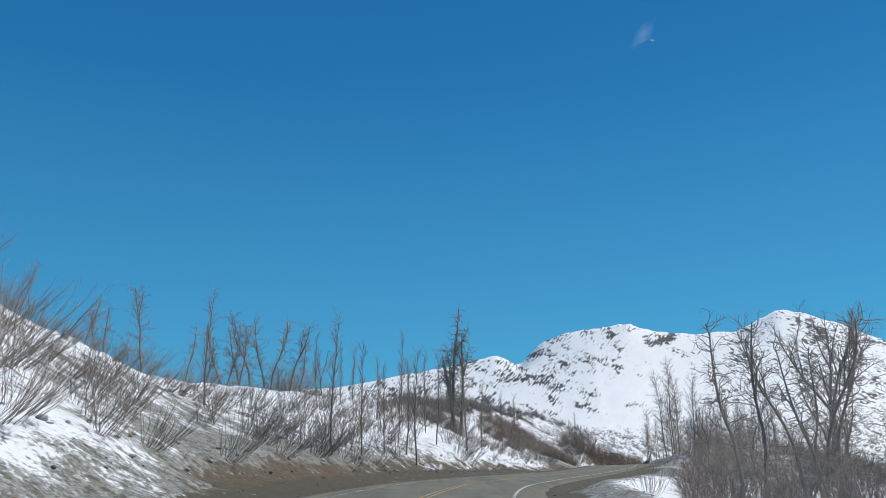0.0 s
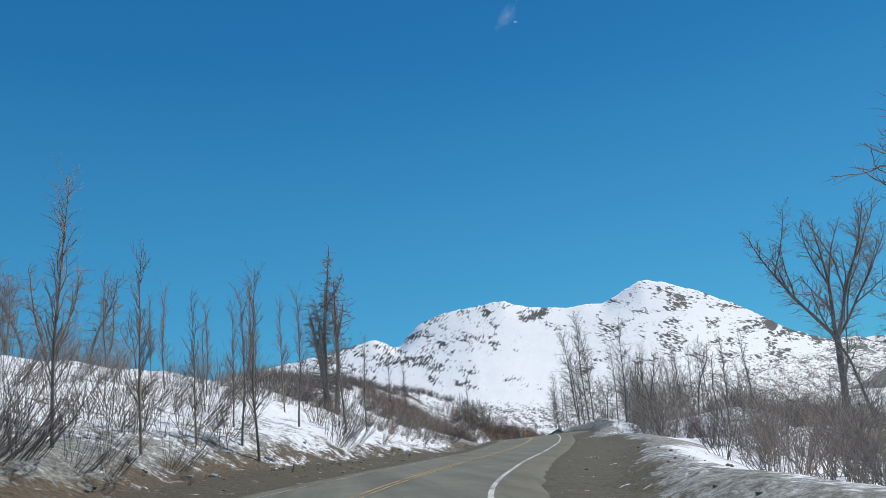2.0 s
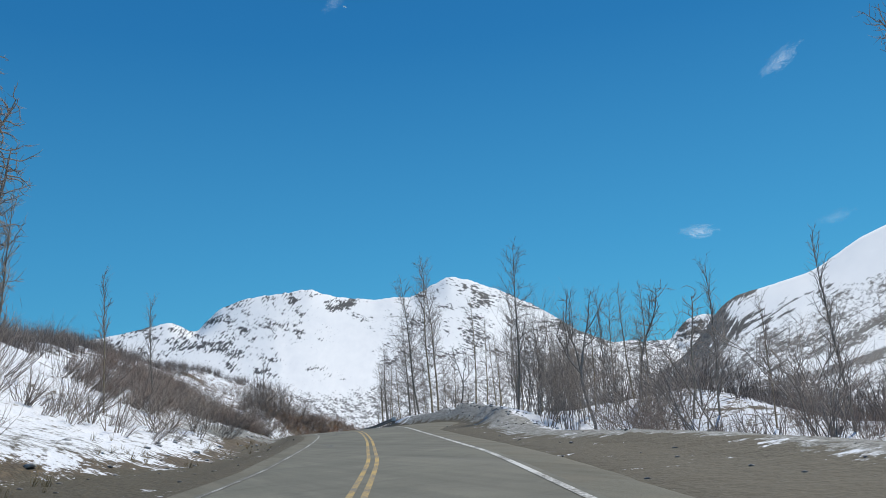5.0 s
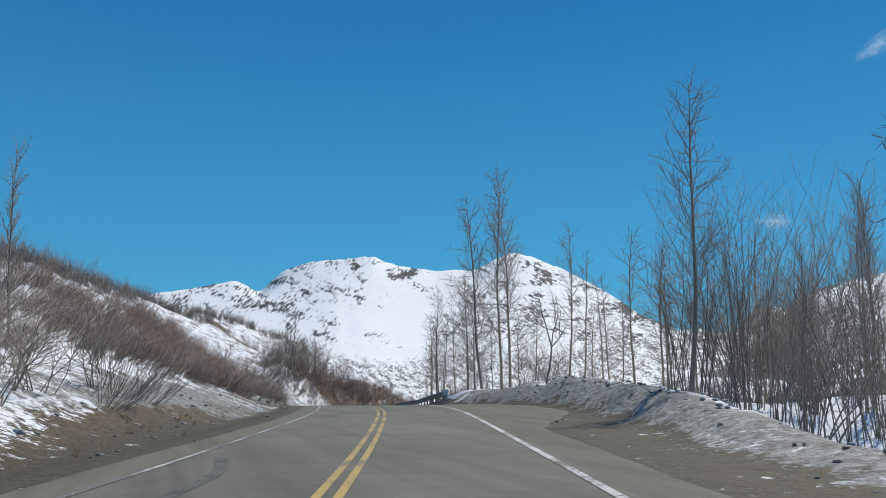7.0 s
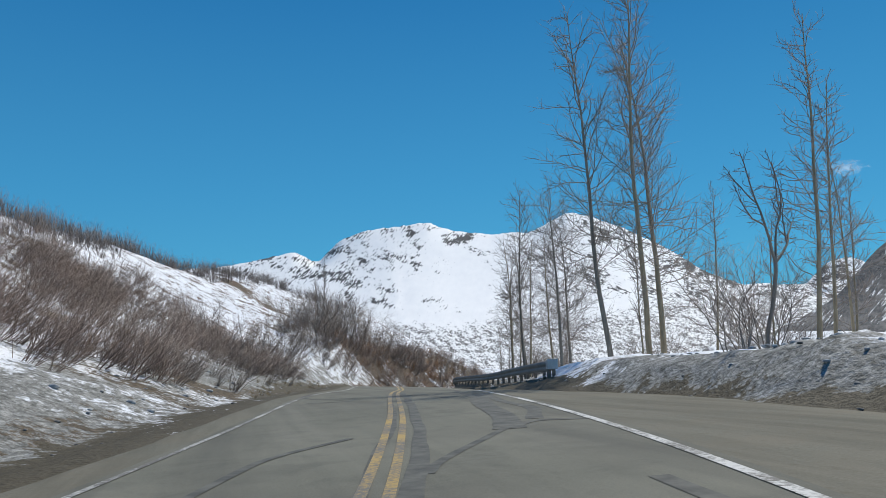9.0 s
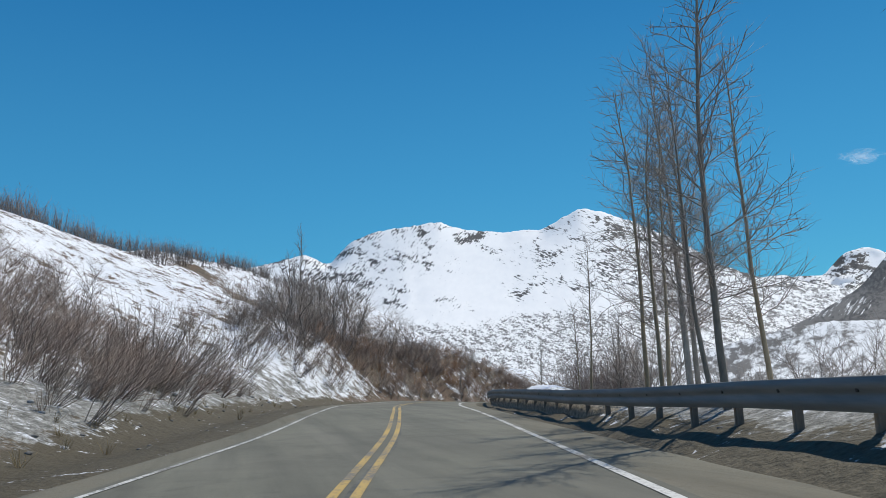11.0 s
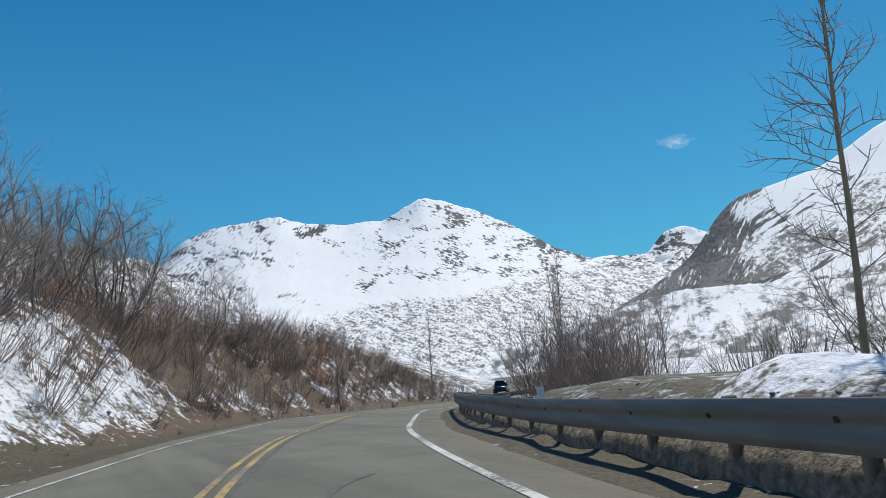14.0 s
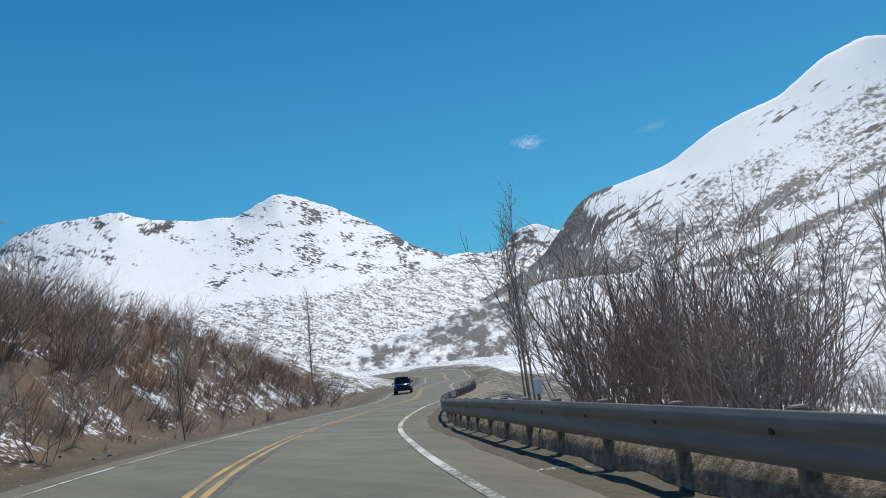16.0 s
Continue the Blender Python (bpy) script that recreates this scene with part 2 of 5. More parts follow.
def box_bm(bm, size, at=(0, 0, 0), bevel=0.01, turn=None):
    geo = bmesh.ops.create_cube(bm, size=1.0)["verts"]
    bmesh.ops.scale(bm, vec=size, verts=geo)
    if bevel:
        es = list({e for v in geo for e in v.link_edges})
        geo = list({v for f in bmesh.ops.bevel(bm, geom=es, offset=bevel, segments=1, affect="EDGES")["faces"] for v in f.verts} | {v for v in geo if v.is_valid})
    if turn:
        bmesh.ops.transform(bm, matrix=turn, verts=geo)
    bmesh.ops.translate(bm, vec=at, verts=geo)
    return bm


def grid_faces(rows, cols):
    i = np.arange((rows - 1) * (cols - 1))
    a = (i // (cols - 1)) * cols + i % (cols - 1)
    return np.stack([a, a + 1, a + cols + 1, a + cols], 1)


def value_noise(x, y, seed=0, octaves=5, gain=0.5):
    """Smooth lattice noise on arrays, about -1 to 1."""
    rng = np.random.RandomState(seed)
    out, amp, tot = np.zeros_like(x, float), 1.0, 0.0
    for _ in range(octaves):
        table = rng.rand(256, 256) * 2 - 1
        xi, yi = np.floor(x).astype(int), np.floor(y).astype(int)
        fx, fy = x - xi, y - yi
        fx, fy = fx * fx * (3 - 2 * fx), fy * fy * (3 - 2 * fy)
        g = lambda a, b: table[(xi + a) & 255, (yi + b) & 255]
        out += amp * ((g(0, 0) * (1 - fx) + g(1, 0) * fx) * (1 - fy) + (g(0, 1) * (1 - fx) + g(1, 1) * fx) * fy)
        tot += amp
        amp *= gain
        x, y = x * 2.03 + 17.3, y * 2.03 + 9.1
    return out / tot


def smooth_step(e0, e1, x):
    t = np.clip((x - e0) / (e1 - e0), 0, 1)
    return t * t * (3 - 2 * t)


# ---------------------------------------------------------------- the road's line
# x, y, height of the centre, fall to the right per metre
LINE = [
    (-1.20, -70.00, 0.10, 0.000), (-1.20, -30.00, 0.05, 0.010), (-1.30, 0.00, 0.02, 0.016), (-1.15, 14.02, -0.09, 0.030),
    (-0.42, 28.07, -0.16, 0.036), (1.86, 44.17, -0.22, 0.031), (6.04, 58.10, -0.30, 0.021), (11.21, 71.96, -0.37, 0.007),
    (15.94, 84.88, -0.42, -0.016), (18.57, 92.84, -0.45, -0.019), (23.00, 106.82, -0.46, -0.020), (27.49, 122.29, -0.42, -0.038),
    (30.26, 133.79, -0.50, -0.030), (33.17, 148.33, -0.78, 0.000), (36.91, 164.90, -1.50, 0.027), (39.29, 176.92, -1.92, 0.042),
    (41.49, 188.05, -2.42, 0.045), (44.71, 199.19, -3.09, 0.035), (47.84, 206.76, -3.61, 0.045), (53.16, 217.80, -4.52, 0.049),
    (60.75, 230.55, -5.95, 0.055), (70.49, 243.60, -7.47, 0.039), (84.32, 259.50, -9.28, 0.017), (99.00, 280.00, -11.00, 0.000),
    (112.00, 293.50, -12.20, 0.000), (119.00, 303.50, -12.80, -0.020), (126.50, 315.00, -13.20, -0.030), (129.00, 329.00, -13.50, -0.030),
    (124.00, 345.00, -14.00, -0.020), (110.00, 358.00, -14.80, 0.000), (90.00, 370.00, -16.00, 0.000)]


def spline(points, step=1.0):
    p = np.array(points, float)
    p = np.vstack([2 * p[0] - p[1], p, 2 * p[-1] - p[-2]])
    out = []
    for i in range(1, len(p) - 2):
        m = max(2, int(np.linalg.norm(p[i + 1, :2] - p[i, :2]) / step))
        t = np.linspace(0, 1, m, endpoint=False)[:, None]
        a, b, c, d = p[i - 1], p[i], p[i + 1], p[i + 2]
        out.append(0.5 * (2 * b + (c - a) * t + (2 * a - 5 * b + 4 * c - d) * t ** 2 + (3 * b - a - 3 * c + d) * t ** 3))
    return np.vstack(out + [p[-2:-1]])


ROAD = spline(LINE)
tang = np.gradient(ROAD[:, :2], axis=0)
tang /= np.linalg.norm(tang, axis=1)[:, None]
RIGHT = np.stack([tang[:, 1], -tang[:, 0]], 1)
ALONG = np.concatenate([[0], np.cumsum(np.linalg.norm(np.diff(ROAD[:, :2], axis=0), axis=1))])


def on_road(i, d, up=0.0):
    """The point d metres to the right of the centre at sample i (arrays allowed)."""
    xy = ROAD[i, :2] + RIGHT[i] * np.asarray(d)[..., None]
    z = ROAD[i, 2] - ROAD[i, 3] * np.asarray(d) + up
    return np.concatenate([xy, np.asarray(z)[..., None]], -1)


def sample_at(y):
    """The road's sample whose y is nearest, on the stretch that is driven."""
    return int(np.argmin(np.abs(ROAD[:, 1] - y)))


def road_frame(x, y):
    """Nearest sample of the road and the signed distance to its right."""
    shape = x.shape
    x, y = x.ravel(), y.ravel()
    idx, dist = np.zeros(len(x), int), np.zeros(len(x))
    for a in range(0, len(x), 20000):
        q = (x[a:a + 20000, None] - ROAD[None, :, 0]) ** 2 + (y[a:a + 20000, None] - ROAD[None, :, 1]) ** 2
        idx[a:a + 20000] = q.argmin(1)
    dx = np.stack([x, y], 1) - ROAD[idx, :2]
    side = np.sign((dx * RIGHT[idx]).sum(1))
    dist = side * np.linalg.norm(dx, axis=1)
    return idx.reshape(shape), dist.reshape(shape)


# ---------------------------------------------------------------- the land
# by y of the road beside it: height of the left hill's crest, how far off it stands
CREST_Y = [-80, 0, 30, 48, 66, 90, 115, 140, 190, 235, 252, 272, 300, 370]
CREST_Z = [19, 17, 12.4, 6.9, 6.2, 7.5, 9.6, 10.6, 13.9, 14.6, 10.0, 0.0, -7, -12]
CREST_D = [30, 30, 28, 27, 26, 28, 31, 33, 35, 44, 40, 30, 24, 24]
# the right edge: how wide the bare gravel lies, and how high the ploughed bank stands
EDGE_Y = [-80, 0, 20, 45, 70, 85, 95, 105, 115, 128, 138, 145, 160, 185, 230, 345]
GRAVEL_R = [6.6, 6.4, 6.3, 6.7, 8.4, 7.4, 6.6, 7.0, 8.1, 8.3, 7.3, 6.5, 6.4, 6.6, 6.2, 6.2]
BANK_R = [0.4, 0.45, 0.5, 0.45, 0.3, 0.2, 0.1, 0.3, 0.9, 1.3, 1.05, 0.7, 0.3, 0.2, 0.1, 0.1]


def shoulder_edge(y, side):
    """How far the paved shoulder reaches from the centre."""
    return np.interp(y, [0, 112, 120, 138, 149, 165, 178], [4.6, 4.65, 7.3, 7.1, 5.3, 4.7, 4.3]) if side > 0 else np.interp(y, [0, 90, 105, 150, 180], [4.2, 4.25, 4.45, 4.35, 4.2])


def land(x, y):
    """Height and covers of the ground at the points x, y."""
    idx, d = road_frame(x, y)
    ry = ROAD[idx, 1]
    base = ROAD[idx, 2] - ROAD[idx, 3] * np.clip(d, -7, 7)
    n1, n2, n3 = value_noise(x / 14, y / 14, 3), value_noise(x / 3.4, y / 3.4, 5), value_noise(x / 0.9, y / 0.9, 8)
    # left: verge, cut snow bank, slope, crest
    a = -d + 1.7 * (1 - smooth_step(19, 31, ry)) * (d < 0)
    cz, cd = np.interp(ry, CREST_Y, CREST_Z), np.interp(ry, CREST_Y, CREST_D)
    u = np.clip((a - 8.0) / (cd - 8.0), 0, 1)
    steep = 0.65 * smooth_step(190, 215, ry) * (1 - 0.8 * smooth_step(204, 222, ry))
    cut = np.interp(ry, [192, 206, 220, 248, 262, 275], [0, 2.1, 3.6, 3.6, 1.9, 0]) * smooth_step(7.8 + 0.8 * n2, 14.0 + 0.8 * n2, a) * (1 - smooth_step(14, 28, a))
    slope = (cz - base - 0.6) * ((1 - steep) * (0.35 * u + 0.65 * u * u * (3 - 2 * u)) + steep * (1 - (1 - u) ** 1.7))
    strip = a - 1.8 * smooth_step(46, 56, ry) * (1 - smooth_step(82, 92, ry)) - 1.3 * np.exp(-((ry - 120) / 9) ** 2)
    snowcut = np.interp(ry, [0, 20, 40, 75, 88, 100], [0.7, 0.9, 1.1, 1.15, 0.8, 0.5]) * (0.3 * smooth_step(7.5 + 0.7 * n2, 7.9 + 0.7 * n2, strip) + 0.7 * smooth_step(7.8 + 0.7 * n2, 9.9 + 0.7 * n2, strip))
    wild = smooth_step(85, 105, ry)
    ditch = 0.3 * (1 - wild) * smooth_step(5.2, 7.6, a) - 0.22 * wild * smooth_step(5.2, 6.3, a) * (1 - smooth_step(6.8, 8.2, a))
    left = base + ditch + snowcut + cut + slope - 0.10 * np.clip(a - cd, 0, 40) + n1 * 1.3 * smooth_step(12, 26, a) + n2 * 0.28 * smooth_step(8, 12, a)
    left = left + 0.14 * n3 * smooth_step(7.5, 9.5, a) - 3.0 * smooth_step(60, 160, a)
    # right: gravel, ploughed bank, then down into the valley
    gr, bk = np.interp(ry, EDGE_Y, GRAVEL_R), np.interp(ry, EDGE_Y, BANK_R)
    e = d - gr + 0.5 * n2
    bank = bk * smooth_step(-0.6, 1.0, e) * (1 - 0.75 * smooth_step(1.6, 5.5, e)) * (1 + 0.3 * n2 + 0.15 * n3)
    dip = 1.9 * np.exp(-((ry - 102) / 11) ** 2) + np.interp(ry, [0, 20, 62, 80, 92], [0.9, 1.1, 1.1, 0.6, 0])
    fall = -0.35 * smooth_step(3, 9, e) - dip * smooth_step(0.9, 5.5, e) - 0.075 * np.clip(e - 8, 0, 60) - 0.02 * np.clip(e - 60, 0, 250)
    right = base + bank + fall + n1 * 0.7 * smooth_step(6, 20, e) + n2 * 0.2 * smooth_step(2, 6, e)
    berm = 0.25 * smooth_step(156, 172, ry) * smooth_step(5.2, 5.9, d) * (1 + 0.2 * n2)
    berm = berm + (0.26 + 0.10 * n3) * smooth_step(186, 192, ry) * (1 - smooth_step(202, 208, ry)) * smooth_step(5.8, 7.5, d) * (1 - smooth_step(12, 16, d)) * (1 + 0.5 * n2)
    berm = berm + np.interp(ry, [140, 147, 158, 170, 185], [0, 0.4, 0.35, 0.15, 0]) * smooth_step(4.9, 5.7, d)
    berm = berm - 1.5 * smooth_step(203, 213, ry) * smooth_step(7.0, 11.5, d)
    drift = np.where(d > 0, np.exp(-((d - 8.4) / 1.5) ** 2 - ((ry - 191.5) / 2.6) ** 2), 0)
    berm = berm + 0.42 * drift
    mound = 1.0 * np.exp(-((x - 46) / 7) ** 2 - ((y - 148) / 6.5) ** 2) + 0.6 * np.exp(-((x - 45.5) ** 2 + (y - 138) ** 2) / 25)
    berm = berm + 2.6 * np.exp(-((d - 23) / 6.0) ** 2 - ((ry - 108) / 16) ** 2) * smooth_step(9, 13, d)
    right = right + np.where(d > 0, berm + mound * smooth_step(6.4, 13, d), 0)
    h = np.where(d < 0, left, right)
    edge = np.where(d > 0, shoulder_edge(ry, 1), shoulder_edge(ry, -1))
    under = 1 - smooth_step(edge - 0.7, edge - 0.05, np.abs(d))
    h = h - 0.03 - 0.15 * under
    far = smooth_step(260, 900, np.hypot(x - 50, y - 150))
    h = h * (1 - far) - 22 * far
    h = h + far * 5 * n1
    # covers
    wide = 1.2 * smooth_step(155, 172, ry) - 0.5 * smooth_step(114, 126, ry) * (1 - smooth_step(150, 165, ry))
    tidy = np.maximum(1 - smooth_step(22, 34, ry), smooth_step(116, 128, ry) * (1 - smooth_step(150, 165, ry)))
    wide = wide - 1.0 * smooth_step(202, 214, ry)
    face = smooth_step(196, 210, ry) * (1 - smooth_step(262, 275, ry)) * smooth_step(9.0, 10.2, a) * (1 - smooth_step(13, 17, a))
    heap = 1.5 * smooth_step(38, 50, ry) * (1 - smooth_step(82, 92, ry)) * (0.7 + 0.8 * n2)
    gravel = np.where(d < 0, 1 - smooth_step(6.8 + wide, 7.8 + wide, strip), 1 - smooth_step(heap - 0.9, heap + 0.3, e)) * (1 - far)
    near = 3.5 * (1 - smooth_step(45, 62, ry))
    dirt_l = (1 - smooth_step(9 + near, 19 + near, a)) * 0.62 * smooth_step(4, 5, a) + 0.24 * smooth_step(10, 20, a)
    dirt_l = dirt_l + 0.3 * (1 - smooth_step(40, 60, ry)) * (1 - smooth_step(10, 12.5, a)) * smooth_step(4, 5, a)
    dirt_l = dirt_l + 0.55 * np.exp(-((ry - 128) / 15) ** 2) * (1 - smooth_step(9.5, 14.5, a)) * smooth_step(4, 5, a)
    dirt_l = dirt_l * (1 - 0.5 * (1 - smooth_step(21, 33, ry)) * smooth_step(8.3, 9.2, a))
    dirt_l = dirt_l + 0.22 * smooth_step(25, 33, ry) * (1 - smooth_step(58, 68, ry)) * (1 - smooth_step(10.0, 12.5, a)) * smooth_step(4, 5, a)
    dirt_l = dirt_l + 0.28 * smooth_step(146, 158, ry) * (1 - smooth_step(185, 200, ry)) * (1 - smooth_step(11.0, 14.5, a)) * smooth_step(4, 5, a)
    dirt_l = dirt_l - 0.2 * face
    dirt_l = dirt_l * (1 - 0.4 * smooth_step(66, 80, ry) * (1 - smooth_step(112, 124, ry)) * smooth_step(7.6, 8.6, a))
    rim = 0.7 * smooth_step(106, 114, ry) * (1 - smooth_step(141, 145, ry))
    rim = rim + 0.6 * (1 - smooth_step(60, 72, ry)) + 0.9 * smooth_step(84, 91, ry) * (1 - smooth_step(99, 106, ry))
    pull = 2.0 * smooth_step(60, 72, ry) * (1 - smooth_step(78, 92, ry))
    dirt_r = (1 - smooth_step(1.6 - rim + 0.6 * pull, 3.4 - 1.6 * rim + pull, e)) * (0.85 + 0.12 * smooth_step(108, 116, ry) * (1 - smooth_step(141, 144, ry)) - 0.65 * np.exp(-((ry - 149) / 4.5) ** 2))
    dirt = np.where(d < 0, dirt_l, 1.12 * dirt_r) * (1 - far)
    red = smooth_step(196, 225, ry) * (1 - smooth_step(285, 310, ry))
    spots = np.zeros_like(x)
    for sx, sy, sr in ((7.9, 225.6, 3.0), (27.8, 243.5, 3.0), (16, 236, 2.2), (25.1, 156.2, 2.0), (23.0, 150.0, 1.8), (-6, 128, 3.5), (34, 240, 2.5), (13, 100, 1.8), (44.6, 226.2, 2.6), (46.6, 229.4, 2.2), (52, 236, 2.2), (57, 243, 2.0)):
        spots = spots + 0.7 * np.exp(-((x - sx) ** 2 + (y - sy) ** 2) / sr ** 2)
    litter = np.where(d < 0, (0.72 - 0.35 * tidy - 0.3 * face) * (1 - smooth_step(7.6, 9.4, strip)) + (0.3 + 0.25 * face + 0.12 * smooth_step(228, 238, ry)) * red * (1 - smooth_step(13, 21, a)) + (0.2 + 0.16 * smooth_step(120, 160, ry)) * smooth_step(9, 18, a) + spots + 0.4 * smooth_step(24, 34, ry) * (1 - smooth_step(36, 52, ry)) * (1 - smooth_step(8.5, 11, a)) + 0.75 * np.exp(-((ry - 121) / 8) ** 2) * (1 - smooth_step(8.5, 11, a)), 0.05 + 0.30 * smooth_step(6, 14, e)) * (1 - far) + 0.36 * far
    shelf = np.where(d > 0, smooth_step(176, 190, ry) * (1 - smooth_step(300, 320, ry)) * (1 - smooth_step(np.interp(ry, [205, 215, 240, 262], [12, 7.0, 7.0, 13]), np.interp(ry, [205, 215, 240, 262], [17, 9.0, 9.0, 21]), d)), 0)
    gravel = np.maximum(gravel, shelf * 0.62)
    dirt = np.maximum(dirt, shelf * 1.0) - 0.9 * drift
    gravel = gravel - 0.5 * drift
    return h, gravel, dirt, litter


def height(x, y):
    return float(land(np.array([float(x)]), np.array([float(y)]))[0][0])


def graded(lo, hi, step, far, growth=1.16):
    mid = list(np.arange(lo, hi + step * 0.5, step))
    out, s = [], step
    v = lo
    while v > -far:
        s *= growth
        v -= s
        out.append(v)
    out2, s, v = [], step, mid[-1]
    while v < far:
        s *= growth
        v += s
        out2.append(v)
    return np.array(out[::-1] + mid + out2)


gx, gy = graded(-32, 110, 0.85, 4700), graded(-14, 290, 0.85, 4700)
X, Y = np.meshgrid(gx, gy)
Z, gravel_w, dirt_w, litter_w = land(X, Y)
ground = mesh_object("ground", np.stack([X.ravel(), Y.ravel(), Z.ravel()], 1), grid_faces(len(gy), len(gx)), GROUND, smooth=True)
for nm, w in (("gravel", gravel_w), ("dirt", dirt_w), ("litter", litter_w), ("rust", smooth_step(180, 205, Y) * (1 - smooth_step(60, 75, X)))):
    ground.data.attributes.new(nm, "FLOAT", "POINT").data.foreach_set("value", w.ravel().astype(np.float32))
tagged(ground, "snow-covered hillside and valley with gravel verges and dirty ploughed banks", "ground", kind="structure")


def ribbon(name, d0, d1, up, material, label, category, i0=0, i1=None, cols=2, thick=0.0, wobble=0.0):
    """A strip along the road between two distances from its centre."""
    i1 = len(ROAD) if i1 is None else i1
    i = np.arange(i0, i1)
    ds = np.linspace(0, 1, cols)
    far = np.full(len(i), d1) if callable(d1) is False else d1(ROAD[i, 1])
    d = d0 + (far[:, None] - d0) * ds[None, :]
    if wobble:
        w = value_noise(ALONG[i] / 2.5, np.full(len(i), 5.0), 31) * wobble
        d[:, -1] += w
        d[:, -2] += 0.6 * w
    v = on_road(np.repeat(i[:, None], cols, 1), d, up)
    v[..., 2] -= np.where(ds == 1, thick, 0.0)[None, :]
    f = grid_faces(len(i), cols)
    ob = mesh_object(name, v.reshape(-1, 3), f[:, ::-1] if v[0, -1, 0] > v[0, 0, 0] else f, material)
    return tagged(ob, label, category, kind="structure")


ribbon("road", -3.43, 3.52, 0.0, ASPHALT, "two-lane asphalt road, worn and grey", "road", cols=9)
ribbon("pavement_shoulder_left", -3.43, lambda y: -shoulder_edge(y, -1), -0.004, DUSTY, "dusty paved road shoulder along the hill side", "shoulder", cols=6, thick=0.05, wobble=-0.12)
ribbon("pavement_shoulder_right", 3.52, lambda y: shoulder_edge(y, 1), -0.004, DUSTY, "dusty paved road shoulder along the valley side", "shoulder", cols=6, thick=0.05, wobble=0.12)
ribbon("road_line_left", -3.27, -3.16, 0.009, WORN_WHITE, "badly worn white edge line", "road marking", 0, sample_at(152))
ribbon("road_line_left", -3.27, -3.16, 0.009, WHITE_PAINT, "white edge line", "road marking", sample_at(152) - 1)
ribbon("road_line_right", 3.23, 3.37, 0.009, WHITE_PAINT, "white edge line", "road marking")
for i0, i1, paint, label in ((0, sample_at(126), YELLOW_PAINT, "yellow centre line"), (sample_at(126) - 1, sample_at(152), WORN_YELLOW, "badly worn yellow centre line"), (sample_at(152) - 1, len(ROAD), YELLOW_PAINT, "yellow centre line")):
    ribbon("road_line_centre_left", -0.19, -0.07, 0.009, paint, label, "road marking", i0, i1)
    ribbon("road_line_centre_right", 0.07, 0.19, 0.009, paint, label, "road marking", i0, i1)


# ---------------------------------------------------------------- the mountains
def range_mesh(name, ridge, foot, depth, seed, material, label, az_step=0.14, foot_z=-20, spur=0.12, rough=0.006, rib=None, scrub=None, lefty=None, jag_by=0.012, back=0.35, rows=64, centre=(30, 130)):
    """A range round the viewer's side: ridge holds (azimuth, distance, height) of its tops and saddles."""
    az = np.arange(ridge[0][0], ridge[-1][0], az_step)
    r = np.array(ridge, float)
    top, dist = np.interp(az, r[:, 0], r[:, 2]), np.interp(az, r[:, 0], r[:, 1])
    k = np.ones(5) / 5
    top = np.convolve(np.pad(top, 2, mode="edge"), k, "valid")
    u = np.concatenate([np.linspace(0, 1, rows), 1 + np.linspace(0.02, 1, 14)])
    A, U = np.meshgrid(np.radians(az), u)
    D = dist[None, :] - (dist[None, :] - foot) * (1 - np.minimum(U, 1)) + np.maximum(U - 1, 0) * depth
    px, py = centre[0] + D * np.sin(A), centre[1] + D * np.cos(A)
    wide = np.convolve(np.pad(top, 30, mode="edge"), np.ones(61) / 61, "valid")
    rise = np.where(U <= 1, 0.3 * U + 0.7 * U ** 1.9, 1 - (U - 1) * back)
    s1 = value_noise(np.degrees(A) * 0.42, U * 1.4, seed, 2, 0.5)
    s2 = value_noise(px / 160, py / 160, seed + 1, 3, 0.5)
    jag = value_noise(np.degrees(A) * 2.6, U * 3.0, seed + 4, 5, 0.6)
    ridged = 1 - 2 * np.abs(value_noise(np.degrees(A) * 0.55 + s2 * 0.6, U * 1.1, seed + 2, 2, 0.5))
    amp = wide[None, :] + (top - wide)[None, :] * smooth_step(0.72, 1.0, U) - foot_z
    bell = np.sin(np.clip(U, 0, 1) * math.pi) * 0.9
    h = foot_z + amp * rise + amp * bell * (spur * ridged + 0.5 * spur * s1) + amp * rough * s2 * np.clip(U * 3, 0, 1) * (0.25 + 0.75 * (U < 0.97)) + amp * jag_by * jag * smooth_step(0.97, 1.0, U)
    ob = mesh_object(name, np.stack([px.ravel(), py.ravel(), h.ravel()], 1), grid_faces(len(u), len(az))[:, ::-1], material, smooth=True)
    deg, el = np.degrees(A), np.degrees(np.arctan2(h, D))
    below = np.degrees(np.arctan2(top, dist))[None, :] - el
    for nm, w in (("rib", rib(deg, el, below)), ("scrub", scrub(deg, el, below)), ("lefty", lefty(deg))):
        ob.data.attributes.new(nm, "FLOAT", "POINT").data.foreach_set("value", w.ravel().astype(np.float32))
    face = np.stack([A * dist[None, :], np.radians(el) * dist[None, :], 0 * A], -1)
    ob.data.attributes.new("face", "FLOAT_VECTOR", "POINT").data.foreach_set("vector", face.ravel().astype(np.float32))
    return tagged(ob, label, "mountain", kind="structure")


def tops(dist, *pairs):
    """Ridge points from azimuth and elevation, seen from the middle of the drive."""
    return [(a, dist, math.tan(radians(e)) * dist) for a, e in pairs]


